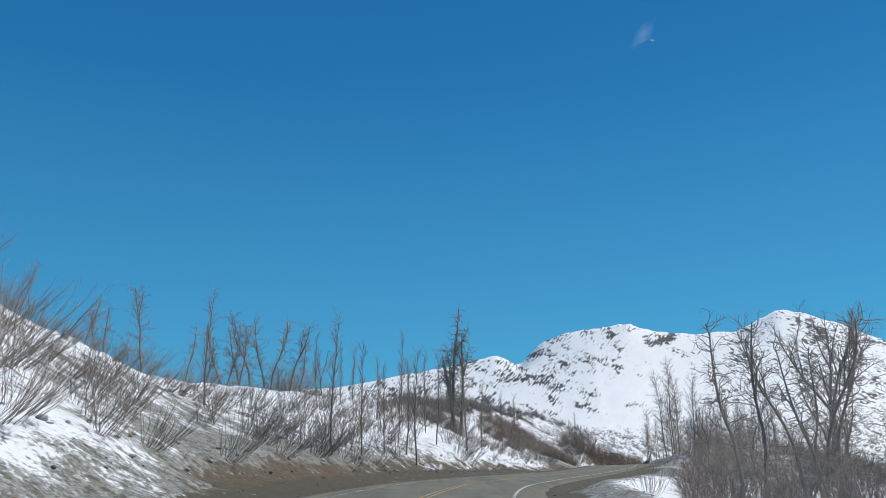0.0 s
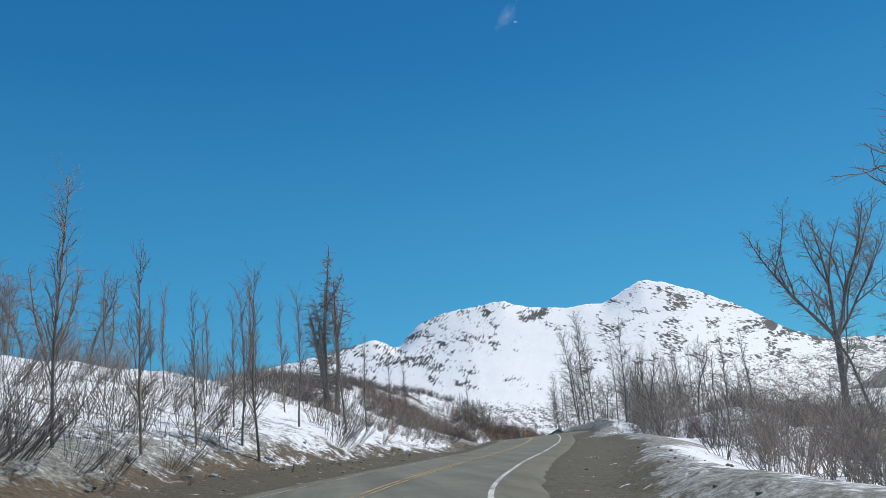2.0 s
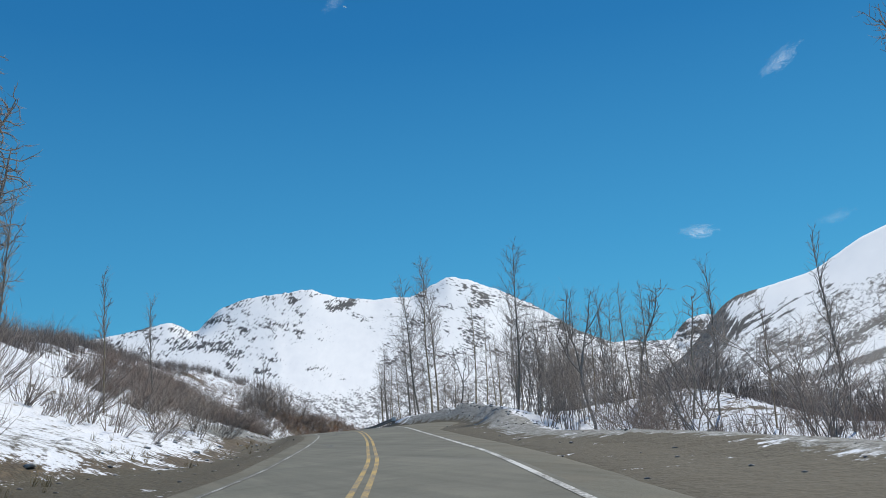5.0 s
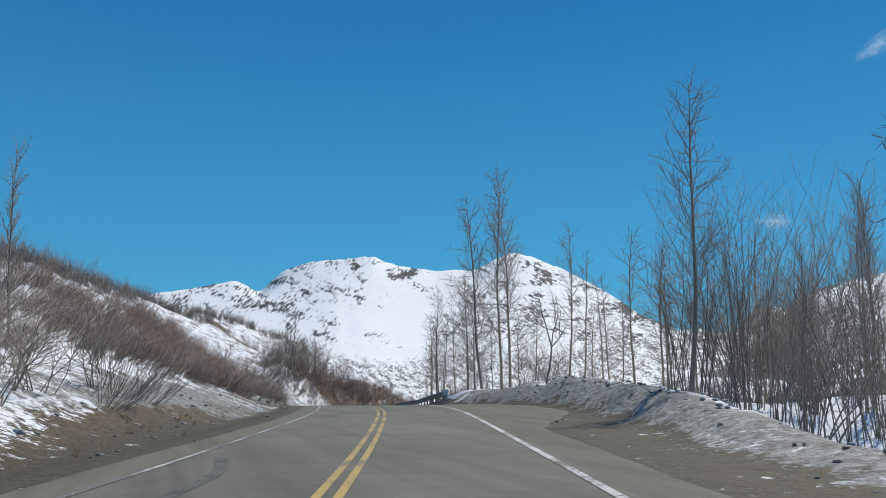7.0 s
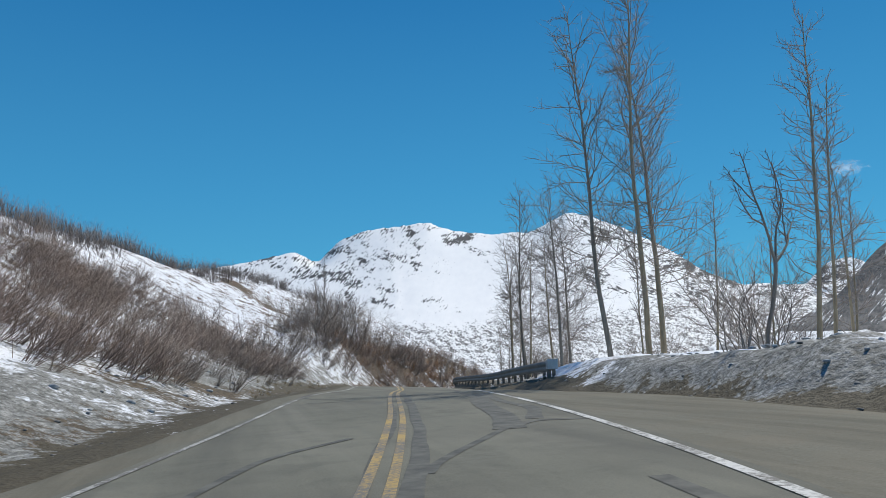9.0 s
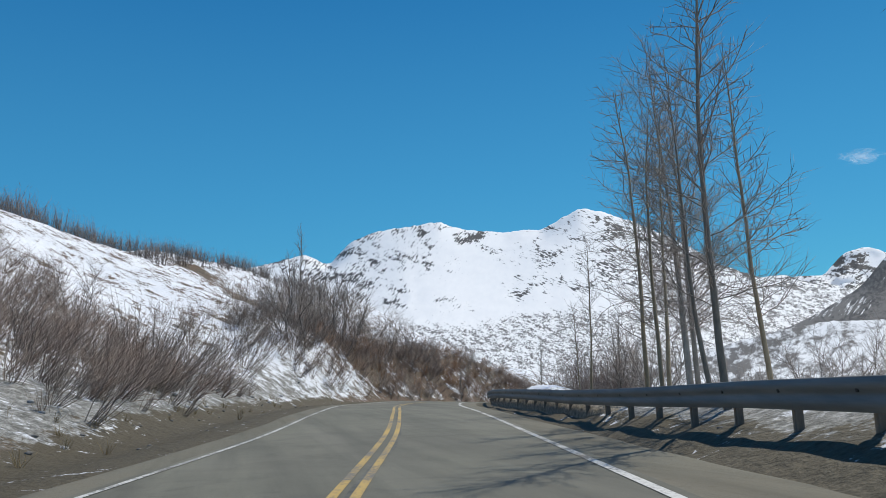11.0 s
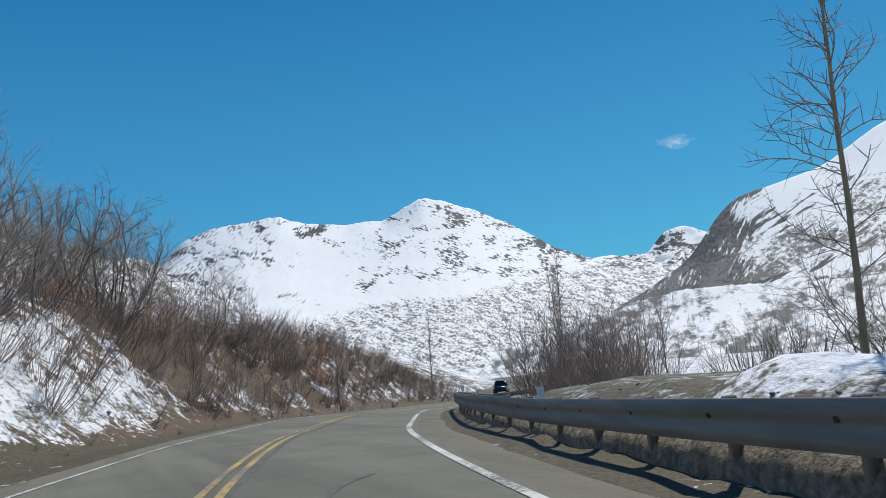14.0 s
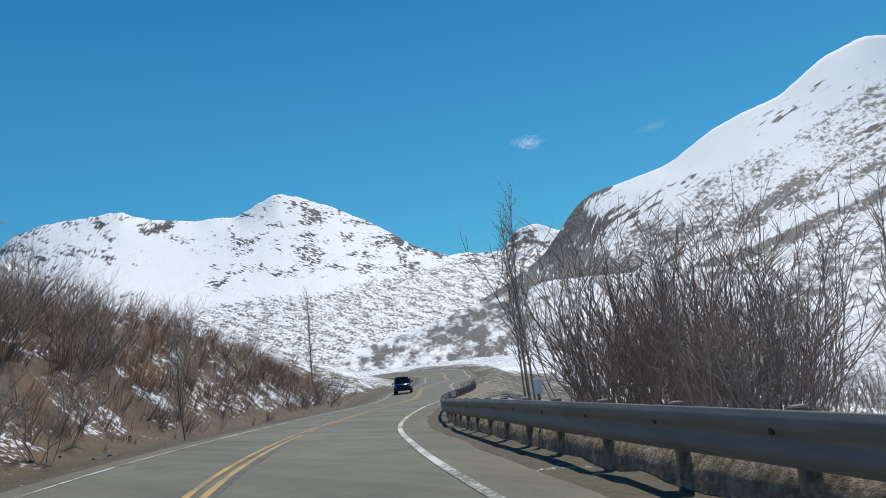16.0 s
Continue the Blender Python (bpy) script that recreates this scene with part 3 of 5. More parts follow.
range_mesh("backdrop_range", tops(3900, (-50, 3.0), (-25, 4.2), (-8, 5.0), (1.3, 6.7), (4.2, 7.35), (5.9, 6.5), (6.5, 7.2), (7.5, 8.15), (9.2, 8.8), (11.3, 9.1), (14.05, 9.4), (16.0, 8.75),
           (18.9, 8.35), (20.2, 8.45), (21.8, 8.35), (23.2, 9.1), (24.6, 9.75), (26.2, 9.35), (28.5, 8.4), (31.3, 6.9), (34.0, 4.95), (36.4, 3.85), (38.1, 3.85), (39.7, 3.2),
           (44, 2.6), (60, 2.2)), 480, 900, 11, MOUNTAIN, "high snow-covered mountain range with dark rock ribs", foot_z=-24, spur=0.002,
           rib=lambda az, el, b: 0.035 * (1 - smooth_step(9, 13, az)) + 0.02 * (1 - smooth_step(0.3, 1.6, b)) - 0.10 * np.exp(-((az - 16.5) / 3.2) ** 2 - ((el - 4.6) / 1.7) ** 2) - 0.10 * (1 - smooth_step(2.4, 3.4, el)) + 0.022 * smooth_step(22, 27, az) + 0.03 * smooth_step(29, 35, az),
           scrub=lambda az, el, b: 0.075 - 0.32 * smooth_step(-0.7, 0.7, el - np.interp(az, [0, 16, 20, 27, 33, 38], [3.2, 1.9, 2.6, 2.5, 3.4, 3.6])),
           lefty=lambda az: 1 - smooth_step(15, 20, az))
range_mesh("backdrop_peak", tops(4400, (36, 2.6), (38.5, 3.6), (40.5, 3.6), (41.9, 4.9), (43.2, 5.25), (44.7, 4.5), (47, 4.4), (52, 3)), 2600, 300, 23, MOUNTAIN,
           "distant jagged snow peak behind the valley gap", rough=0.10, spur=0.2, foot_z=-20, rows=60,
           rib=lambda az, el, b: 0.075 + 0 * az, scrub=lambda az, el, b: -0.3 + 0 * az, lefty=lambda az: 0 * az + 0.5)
def band_height(az):
    """How high the brown band of scrub runs across the flank, in degrees."""
    return np.interp(az, [44, 48, 50.9, 57.4, 60.9, 64.7, 70, 90], [-1.6, -0.75, -0.18, 0.72, 1.95, 3.07, 4.4, 6.0])


def ledge_height(az):
    """The dark ledge of rock above the band."""
    return np.interp(az, [50, 55.8, 60, 65, 72, 90], [0.6, 2.5, 4.3, 7.1, 10, 12])


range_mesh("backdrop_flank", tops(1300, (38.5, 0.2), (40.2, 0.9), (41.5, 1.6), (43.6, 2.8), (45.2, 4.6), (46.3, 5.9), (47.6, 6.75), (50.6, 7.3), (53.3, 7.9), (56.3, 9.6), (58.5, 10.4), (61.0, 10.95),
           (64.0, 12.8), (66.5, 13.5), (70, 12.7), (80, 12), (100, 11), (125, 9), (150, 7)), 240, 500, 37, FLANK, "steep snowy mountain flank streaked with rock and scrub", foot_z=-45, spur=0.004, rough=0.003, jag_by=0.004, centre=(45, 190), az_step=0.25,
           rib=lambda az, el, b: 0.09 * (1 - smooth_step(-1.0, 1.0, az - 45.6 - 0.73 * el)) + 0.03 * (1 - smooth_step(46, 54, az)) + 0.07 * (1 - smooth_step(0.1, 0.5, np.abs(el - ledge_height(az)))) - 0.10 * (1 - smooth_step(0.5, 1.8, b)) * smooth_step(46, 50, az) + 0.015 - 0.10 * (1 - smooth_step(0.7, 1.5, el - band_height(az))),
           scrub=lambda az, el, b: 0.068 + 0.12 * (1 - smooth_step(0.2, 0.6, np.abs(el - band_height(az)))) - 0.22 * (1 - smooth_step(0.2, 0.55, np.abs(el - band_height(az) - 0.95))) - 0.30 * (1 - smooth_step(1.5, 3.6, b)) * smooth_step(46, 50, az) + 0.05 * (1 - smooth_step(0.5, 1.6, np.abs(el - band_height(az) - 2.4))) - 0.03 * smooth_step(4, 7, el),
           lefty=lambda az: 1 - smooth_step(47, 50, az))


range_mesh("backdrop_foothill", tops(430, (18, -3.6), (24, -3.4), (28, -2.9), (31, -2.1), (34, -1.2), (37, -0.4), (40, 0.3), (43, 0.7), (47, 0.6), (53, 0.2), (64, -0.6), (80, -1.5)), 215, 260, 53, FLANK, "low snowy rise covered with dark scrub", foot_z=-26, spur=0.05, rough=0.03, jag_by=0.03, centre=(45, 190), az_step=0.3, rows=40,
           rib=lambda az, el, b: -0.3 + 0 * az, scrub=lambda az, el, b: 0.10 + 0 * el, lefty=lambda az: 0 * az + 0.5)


# ---------------------------------------------------------------- bare trees and shrubs
def tube_arrays(branches, sides):
    """Verts and faces of tapered tubes along polylines of (points, radii)."""
    vs, fs, base = [], [], 0
    ang = np.arange(sides) * 2 * math.pi / sides
    ca, sn = np.cos(ang), np.sin(ang)
    for pts, rad in branches:
        t = np.gradient(pts, axis=0)
        t /= np.linalg.norm(t, axis=1)[:, None] + 1e-9
        ref = np.array([1.0, 0, 0]) if abs(t[0, 0]) < 0.8 else np.array([0, 1.0, 0])
        n1 = np.cross(t, ref)
        n1 /= np.linalg.norm(n1, axis=1)[:, None] + 1e-9
        n2 = np.cross(t, n1)
        ring = pts[:, None] + rad[:, None, None] * (ca[None, :, None] * n1[:, None] + sn[None, :, None] * n2[:, None])
        vs.append(ring.reshape(-1, 3))
        m = len(pts)
        i = np.arange((m - 1) * sides)
        a = base + i
        b = base + (i // sides) * sides + (i + 1) % sides
        fs.append(np.stack([a, b, b + sides, a + sides], 1))
        base += m * sides
    return np.vstack(vs), np.vstack(fs)


def spike_arrays(branches):
    """The same for thin shoots: three-sided, ending in a point, in triangles."""
    vs, fs, base = [], [], 0
    ca, sn = np.cos(np.arange(3) * 2 * math.pi / 3), np.sin(np.arange(3) * 2 * math.pi / 3)
    for pts, rad in branches:
        m = len(pts)
        t = pts[-1] - pts[0]
        t = t / (np.linalg.norm(t) + 1e-9)
        n1 = np.cross(t, (1.0, 0, 0) if abs(t[0]) < 0.8 else (0, 1.0, 0))
        n1 /= np.linalg.norm(n1) + 1e-9
        n2 = np.cross(t, n1)
        off = ca[:, None] * n1 + sn[:, None] * n2
        vs.append((pts[:-1, None] + rad[:-1, None, None] * off[None]).reshape(-1, 3))
        vs.append(pts[-1:])
        for k in range(m - 2):
            for j in range(3):
                a, b = base + k * 3 + j, base + k * 3 + (j + 1) % 3
                fs += [(a, b, b + 3), (a, b + 3, a + 3)]
        q = base + (m - 2) * 3
        fs += [(q, q + 1, q + 3), (q + 1, q + 2, q + 3), (q + 2, q, q + 3)]
        base += (m - 1) * 3 + 1
    return np.vstack(vs), np.array(fs)


def limb(rng, start, way, length, r0, r1, steps, wander, rise):
    """One crooked limb: points and radii."""
    p, d = np.array(start, float), np.array(way, float)
    d /= np.linalg.norm(d)
    pts, s = [p.copy()], length / steps
    for _ in range(steps):
        d = d + rng.normal(0, wander, 3) + np.array([0, 0, rise])
        d /= np.linalg.norm(d)
        p = p + d * s
        pts.append(p.copy())
    return np.array(pts), np.linspace(r0, r1, steps + 1)


def side_way(rng, along, spread, up):
    """A way off a limb at about that angle."""
    r = rng.normal(0, 1, 3)
    r -= along * (r @ along)
    r /= np.linalg.norm(r) + 1e-9
    w = along * math.cos(spread) + r * math.sin(spread)
    w[2] += up
    return w / np.linalg.norm(w)


def shoots(rng, parent, count, lo, hi, length, spread, up, r0, r1, steps, wander, rise, taper=0.5):
    """Limbs off a parent limb, between two fractions of its length."""
    pts, rad = parent
    out = []
    for k in range(count):
        f = lo + (hi - lo) * (k + rng.rand()) / count
        q = f * (len(pts) - 1)
        i = min(int(q), len(pts) - 2)
        p = pts[i] + (pts[i + 1] - pts[i]) * (q - i)
        along = pts[i + 1] - pts[i]
        along = along / (np.linalg.norm(along) + 1e-9)
        ln = length * (1 - taper * f) * rng.uniform(0.6, 1.25)
        rr = min(r0, rad[i] * 0.75)
        out.append(limb(rng, p, side_way(rng, along, spread * rng.uniform(0.7, 1.25), up), ln, rr, min(r1, rr), steps, wander, rise))
    return out


def bare_tree(name, seed, kind, tall, girth, bark, twig, label, category, trunks=1, fine=0.012):
    """A leafless tree: trunk (with its forks) and crown of limbs and twigs."""
    rng = np.random.RandomState(seed)
    stems, limbs, twigs = [], [], []
    for s in range(trunks):
        off = np.array([0, 0, -0.3]) if trunks == 1 else np.array([(0.55 if kind == "snag" else 0.7) * (s - 0.5 * (trunks - 1)), rng.uniform(-0.15, 0.15), -0.3])
        h = tall * (1 if s == 0 else rng.uniform(0.8, 0.97))
        lean = rng.normal(0, 0.03, 2) + ((s - (trunks - 1) / 2) * (0.5 if kind == "snag" else 0.03), 0)
        if kind == "poplar":
            t = limb(rng, off, (lean[0], lean[1], 1), h, girth, 0.014, 14, 0.03, 0.02)
            stems.append(t)
            l1 = shoots(rng, t, int(h * 3.2), 0.2, 0.99, 0.22 * h, 1.2, 0.0, girth * 0.17, 0.009, 7, 0.17, 0.035, 0.66)
            l1 += shoots(rng, t, int(h * 0.9), 0.4, 0.95, 0.22 * h, 0.6, 0.2, girth * 0.22, 0.010, 7, 0.14, 0.08, 0.5)
            dens = 7
        elif kind == "spreading":
            t = limb(rng, off, (lean[0], lean[1], 1), h, girth, 0.02, 14, 0.03, 0.02)
            stems.append(t)
            l1 = shoots(rng, t, int(h * 4.2), 0.2, 0.97, 0.36 * h, 1.15, 0.1, girth * 0.15, 0.008, 9, 0.15, 0.035, 0.55)
            dens = 10
        elif kind == "crooked":
            t = limb(rng, off, (0.05, 0.1, 1), 0.5 * h, girth, girth * 0.8, 8, 0.07, 0.02)
            stems.append(t)
            top, f = t[0][-1], []
            for wx, wy, ln, rr in ((-0.75, 0.2, 0.6, 0.62), (0.45, -0.25, 0.6, 0.66), (-0.1, 0.3, 0.58, 0.55)):
                b = limb(rng, top - (0, 0, 0.1), (wx, wy, 1), ln * h, girth * rr, 0.018, 9, 0.14, 0.05)
                f.append(b)
                f += shoots(rng, b, 2, 0.25, 0.6, 0.3 * h, 0.6, 0.3, girth * 0.4, 0.014, 7, 0.16, 0.05, 0.3)
            stems += f
            l1 = []
            for b in f:
                ln = np.linalg.norm(b[0][-1] - b[0][0])
                l1 += shoots(rng, b, int(ln * 3.0), 0.3, 1.0, 0.8, 0.9, 0.1, girth * 0.16, 0.008, 5, 0.25, 0.02, 0.3)
            dens = 4
        elif kind == "fork":
            t = limb(rng, off, (-0.05, 0.0, 1), 0.42 * h, girth, girth * 0.8, 7, 0.035, 0.02)
            stems.append(t)
            top, f = t[0][-1], []
            for wx, wy, ln, rr in ((-0.75, 0.1, 0.66, 0.55), (0.42, -0.15, 0.62, 0.55), (-0.16, 0.35, 0.66, 0.6), (0.8, 0.3, 0.5, 0.4)):
                b = limb(rng, top - (0, 0, 0.1), (wx, wy, 1), ln * h, girth * rr, 0.022, 10, 0.07, 0.035)
                f.append(b)
                f += shoots(rng, b, 4, 0.15, 0.65, 0.36 * h, 0.55, 0.3, girth * 0.3, 0.016, 8, 0.11, 0.08, 0.3)
            stems += f
            l1 = shoots(rng, t, 6, 0.35, 0.95, 2.2, 1.2, 0.0, girth * 0.14, 0.01, 6, 0.24, 0.03, 0.2)
            for b in f:
                ln = np.linalg.norm(b[0][-1] - b[0][0])
                l1 += shoots(rng, b, int(ln * 4.2), 0.15, 1.0, 1.5, 0.95, 0.1, girth * 0.10, 0.010, 5, 0.24, 0.06, 0.35)
            dens = 6
        elif kind == "snag":
            tilt = (0.03, -0.10, 0.15, 0.02)[s]
            t = limb(rng, off, (tilt, lean[1], 1), h * (1, 0.62, 0.93, 0.4)[s], girth * (1, 0.9, 0.9, 0.7)[s], 0.05 if s != 1 else 0.16, 16, 0.045, 0.03)
            stems.append(t)
            f = shoots(rng, t, 3, 0.3, 0.7, 0.36 * h, 0.25, 0.3, girth * 0.42, 0.025, 8, 0.09, 0.10, 0.3)
            stems += f
            l1 = []
            for b in [t] + f:
                ln = np.linalg.norm(b[0][-1] - b[0][0])
                l1 += shoots(rng, b, int(ln * 4.6), 0.12, 1.0, 1.9, 1.3, -0.1, girth * 0.16, 0.014, 6, 0.3, 0.03, 0.4)
            dens = 6
        elif kind == "gnarled":
            t = limb(rng, off, (lean[0] * 3, lean[1] * 3, 1), h, girth, 0.035, 16, 0.085, 0.06)
            stems.append(t)
            f = shoots(rng, t, 2, 0.45, 0.75, 0.33 * h, 0.5, 0.3, girth * 0.55, 0.02, 8, 0.16, 0.06, 0.3)
            stems += f
            l1 = shoots(rng, t, int(h * 4.0), 0.16, 1.0, 0.19 * h, 1.15, 0.1, girth * 0.26, 0.012, 6, 0.36, 0.03, 0.25)
            for b in f:
                l1 += shoots(rng, b, 10, 0.2, 1.0, 0.13 * h, 1.0, 0.1, girth * 0.2, 0.012, 5, 0.36, 0.03, 0.25)
            dens = 6
        else:  # sapling
            t = limb(rng, off, (lean[0], lean[1], 1), h, girth, 0.008, 9, 0.035, 0.02)
            stems.append(t)
            l1 = shoots(rng, t, int(h * 4.2), 0.2, 0.97, 0.2 * h, 0.62, 0.3, girth * 0.4, 0.007, 5, 0.14, 0.08, 0.55)
            dens = 7
        limbs += l1
        for b in l1:
            ln = np.linalg.norm(b[0][-1] - b[0][0])
            twigs += shoots(rng, b, max(3, int(ln * dens / 1.4)), 0.15, 1.0, 0.4 * ln + 0.3, 0.85, 0.0 if kind in ("snag", "gnarled", "fork", "crooked") else 0.2, fine, fine * 0.6, 2, 0.24, 0.05, 0.35)
    root = new(name)
    v, f = tube_arrays(stems, 8)
    mesh_object("trunk", v, f, bark, root, smooth=True)
    v1, f1 = tube_arrays(limbs, 4)
    f1 = np.vstack([f1[:, [0, 1, 2]], f1[:, [0, 2, 3]]])
    v2, f2 = spike_arrays(twigs)
    mesh_object("crown", np.vstack([v1, v2]), np.vstack([f1, f2 + len(v1)]), twig, root, "bare limbs and fine twigs")
    return tagged(root, label, category)


def shrub_arrays(seed, tall, stems, spread, lean, twigs, thick, curl=0.05, steps=4, sub=0, angle=0.72, wander=0.15, reach=0.34):
    """Stems and twigs of a many-stemmed shrub; lean is the way that its stems sweep, sub the twigs on each branch."""
    rng = np.random.RandomState(seed)
    st, tw = [], []
    for _ in range(stems):
        a = rng.uniform(0, 2 * math.pi)
        o = rng.uniform(0, 0.28) * tall
        way = (math.cos(a) * spread * rng.uniform(0.2, 1) + lean[0] * rng.uniform(0.5, 1.3), math.sin(a) * spread * rng.uniform(0.2, 1) + lean[1], 1.0)
        b = limb(rng, (math.cos(a) * o * spread, math.sin(a) * o * spread, -0.15), way, tall * rng.uniform(0.6, 1.15), thick * rng.uniform(0.7, 1.2), 0.006, steps, wander, curl)
        st.append(b)
        side = shoots(rng, b, twigs, 0.22, 1.0, reach * tall, angle, 0.12, max(0.008, thick * 0.45), 0.005, 3 if sub else 2, 0.16, 0.04, 0.45)
        for k in side if sub else ():
            tw += shoots(rng, k, sub, 0.2, 1.0, 0.15 * tall, 0.6, 0.1, 0.009, 0.005, 1, 0.1, 0.04, 0.3)
        tw += side
    return st, tw


def shrub(name, seed, tall, stems, spread, lean, twigs, thick, bark, twig, label, category="shrub", split=False, **form):
    st, tw = shrub_arrays(seed, tall, stems, spread, lean, twigs, thick, **form)
    root = new(name)
    v, f = spike_arrays(st)
    if split:
        for b in st:
            mesh_object("stem", *spike_arrays([b]), bark, root)
    else:
        mesh_object("stem_clump", v, f, bark, root)
    v, f = spike_arrays(tw)
    mesh_object("crown", v, f, twig, root)
    return tagged(root, label, category)


def plant(proto, x, y, scale=1.0, turn=0.0, sink=0.0, lean=0.0, lift=None):
    """A copy of a plant standing on the ground."""
    z = height(x, y) if lift is None else lift
    m = pose(x, y, z - sink, lean, 0, turn) @ Matrix.Scale(scale, 4)
    return copy_thing(proto, m)


def place(root, x, y, turn=0.0, lean=0.0):
    root.matrix_basis = pose(x, y, height(x, y), lean, 0, turn)
    return root


def at_road(y, d):
    """World x, y at d metres right of the centre where the road has that y."""
    p = on_road(np.array(sample_at(y)), np.array(float(d)))
    return float(p[0]), float(p[1])


rnd = random.Random(7)
POPLAR = "tall slender leafless poplar with pale bark on the snowy roadside"
GNARL = "gnarled leafless cottonwood with broken grey limbs"

# the tall twin and its neighbours beside the guard rail
twin = place(bare_tree("poplar_tree", 1, "poplar", 19.5, 0.145, BARK_WARM, TWIG_GREY, "tall leafless twin poplar with yellowish bark beside the guard rail", "tree", trunks=2, fine=0.014), 45.9, 151.2)
mate = place(bare_tree("poplar_tree", 2, "poplar", 17.5, 0.14, BARK_GREY, TWIG_GREY, POPLAR, "tree"), 44.4, 152.6)
slim = place(bare_tree("poplar_tree", 3, "poplar", 12.5, 0.10, BARK_WARM, TWIG_GREY, POPLAR, "tree"), 46.9, 142.2)
for t in (twin, mate, slim):
    tagged(t, group="roadside poplars")
for x, y, s, turn, src in ((49.2, 144.0, 0.88, 40, slim), (50.5, 139.0, 1.02, 130, slim), (52.5, 146.5, 0.8, 250, slim), (54.5, 141, 0.9, 310, slim), (37.5, 115.6, 0.74, 200, mate),
                           (43.0, 160.2, 0.62, 70, mate), (43.9, 162.1, 0.48, 20, mate), (43.4, 163.4, 0.62, 110, slim), (44.4, 166.0, 0.72, 290, slim), (45.6, 162.2, 0.7, 200, slim),
                           (46.5, 168.5, 0.75, 60, slim), (54.4, 191.6, 0.8, 30, slim), (43.8, 108.5, 0.66, 10, slim), (46.5, 116.0, 0.7, 77, slim), (48.5, 124.0, 0.75, 140, slim), (44.8, 133.0, 0.62, 215, slim), (51.5, 130.0, 0.8, 290, slim),
                           (57.5, 152.0, 0.85, 15, slim), (59.5, 160.5, 0.9, 85, slim), (35.8, 99.0, 0.4, 55, slim), (39.5, 103.0, 0.55, 255, slim), (50.5, 158.0, 0.7, 175, slim), (41.4, 111.5, 0.6, 5, slim), (44.0, 126.5, 0.7, 95, slim), (49.8, 118.0, 0.8, 185, slim), (53.0, 135.5, 0.85, 275, slim), (47.4, 148.8, 0.6, 20, slim)):
    plant(src, x, y, s, turn)

spread = place(bare_tree("poplar_tree", 14, "spreading", 16.0, 0.17, BARK_GREY, TWIG_GREY, "leafless poplar with long spreading limbs beside the guard rail", "tree", fine=0.009), 52.9, 177.6, 120)

plant(spread, 54.6, 179.8, 0.85, 250)

# the old double cottonwood on the bank and the gnarled row behind it
place(bare_tree("cottonwood_tree", 4, "snag", 18.3, 0.33, BARK_DARK, TWIG_GREY, "old leafless cottonwood with thick grey trunks and broken limbs", "tree", trunks=3, fine=0.018), 2.9, 108.6, 15)
fork = place(bare_tree("cottonwood_tree", 5, "fork", 16.5, 0.27, BARK_DARK, TWIG_GREY, "big forked leafless cottonwood beside the gravel pull-out", "tree", fine=0.014), 39.4, 78.5, -39)
gn = place(bare_tree("cottonwood_tree", 6, "gnarled", 11.2, 0.13, BARK_DARK, TWIG_GREY, GNARL, "tree", fine=0.011), 17.3, 41.6, 30)
gn2 = place(bare_tree("cottonwood_tree", 8, "gnarled", 10.0, 0.115, BARK_GREY, TWIG_GREY, GNARL, "tree", fine=0.011), 15.4, 40.2, 210)
for t in (gn, gn2):
    tagged(t, group="gnarled cottonwoods")
for x, y, s, turn, src in ((20.5, 44.0, 0.95, 100, gn), (19.4, 39.6, 0.9, 160, gn2), (22.5, 46.0, 1.05, 290, gn), (24.5, 50.5, 1.1, 45, gn2), (27.4, 54.0, 1.15, 250, gn), (23.5, 41.0, 1.0, 330, gn2), (30, 58, 0.95, 190, gn),
                           (33.0, 62.5, 0.9, 80, gn2), (36.0, 71.0, 0.95, 140, gn), (34.0, 66.0, 0.8, 20, gn2), (43.5, 84.0, 1.0, 350, gn2), (41.5, 101.5, 0.75, 250, gn2), (43.5, 109.0, 0.75, 300, gn),
                           (-18.9, 100.3, 1.05, 0, gn), (-17.6, 102.5, 1.0, 70, gn2), (-22.6, 96.7, 1.12, 140, gn), (-21.4, 98.4, 1.15, 215, gn2), (-20.4, 97.0, 1.0, 290, gn), (-25.4, 95.0, 1.08, 40, gn2), (-26.6, 97.4, 1.05, 110, gn), (-24.4, 99.0, 1.1, 180, gn2), (-23.4, 94.4, 0.95, 255, gn), (-28.4, 96.0, 0.95, 310, gn2),
                           (-23.5, 52, 0.45, 15, gn2), (-24.5, 56, 0.48, 95, gn), (-25.5, 49, 0.36, 160, gn2), (-22.5, 60, 0.65, 225, gn), (-26, 61, 0.64, 285, gn2), (-24, 44, 0.32, 345, gn), (-21.5, 68, 0.62, 65, gn2)):
    plant(src, x, y, s, turn)

crook = place(bare_tree("alder_tree", 12, "crooked", 8.8, 0.105, BARK_DARK, TWIG_DARK, "small crooked leafless alder standing at the edge of the snow", "tree", fine=0.011), 36.4, 104.4, 20)
for x, y, s, turn in ((45.6, 143.1, 0.81, 200), (-14.2, 100.0, 0.81, 60), (36.8, 212.6, 0.59, 10), (38.4, 215.2, 0.66, 100), (37.2, 218.0, 0.68, 240), (39.6, 219.4, 0.63, 320), (41.2, 226.0, 0.68, 75), (42.4, 228.4, 0.77, 160), (43.6, 229.8, 0.72, 280), (44.6, 231.6, 0.64, 30)):
    plant(crook, x, y, s, turn)

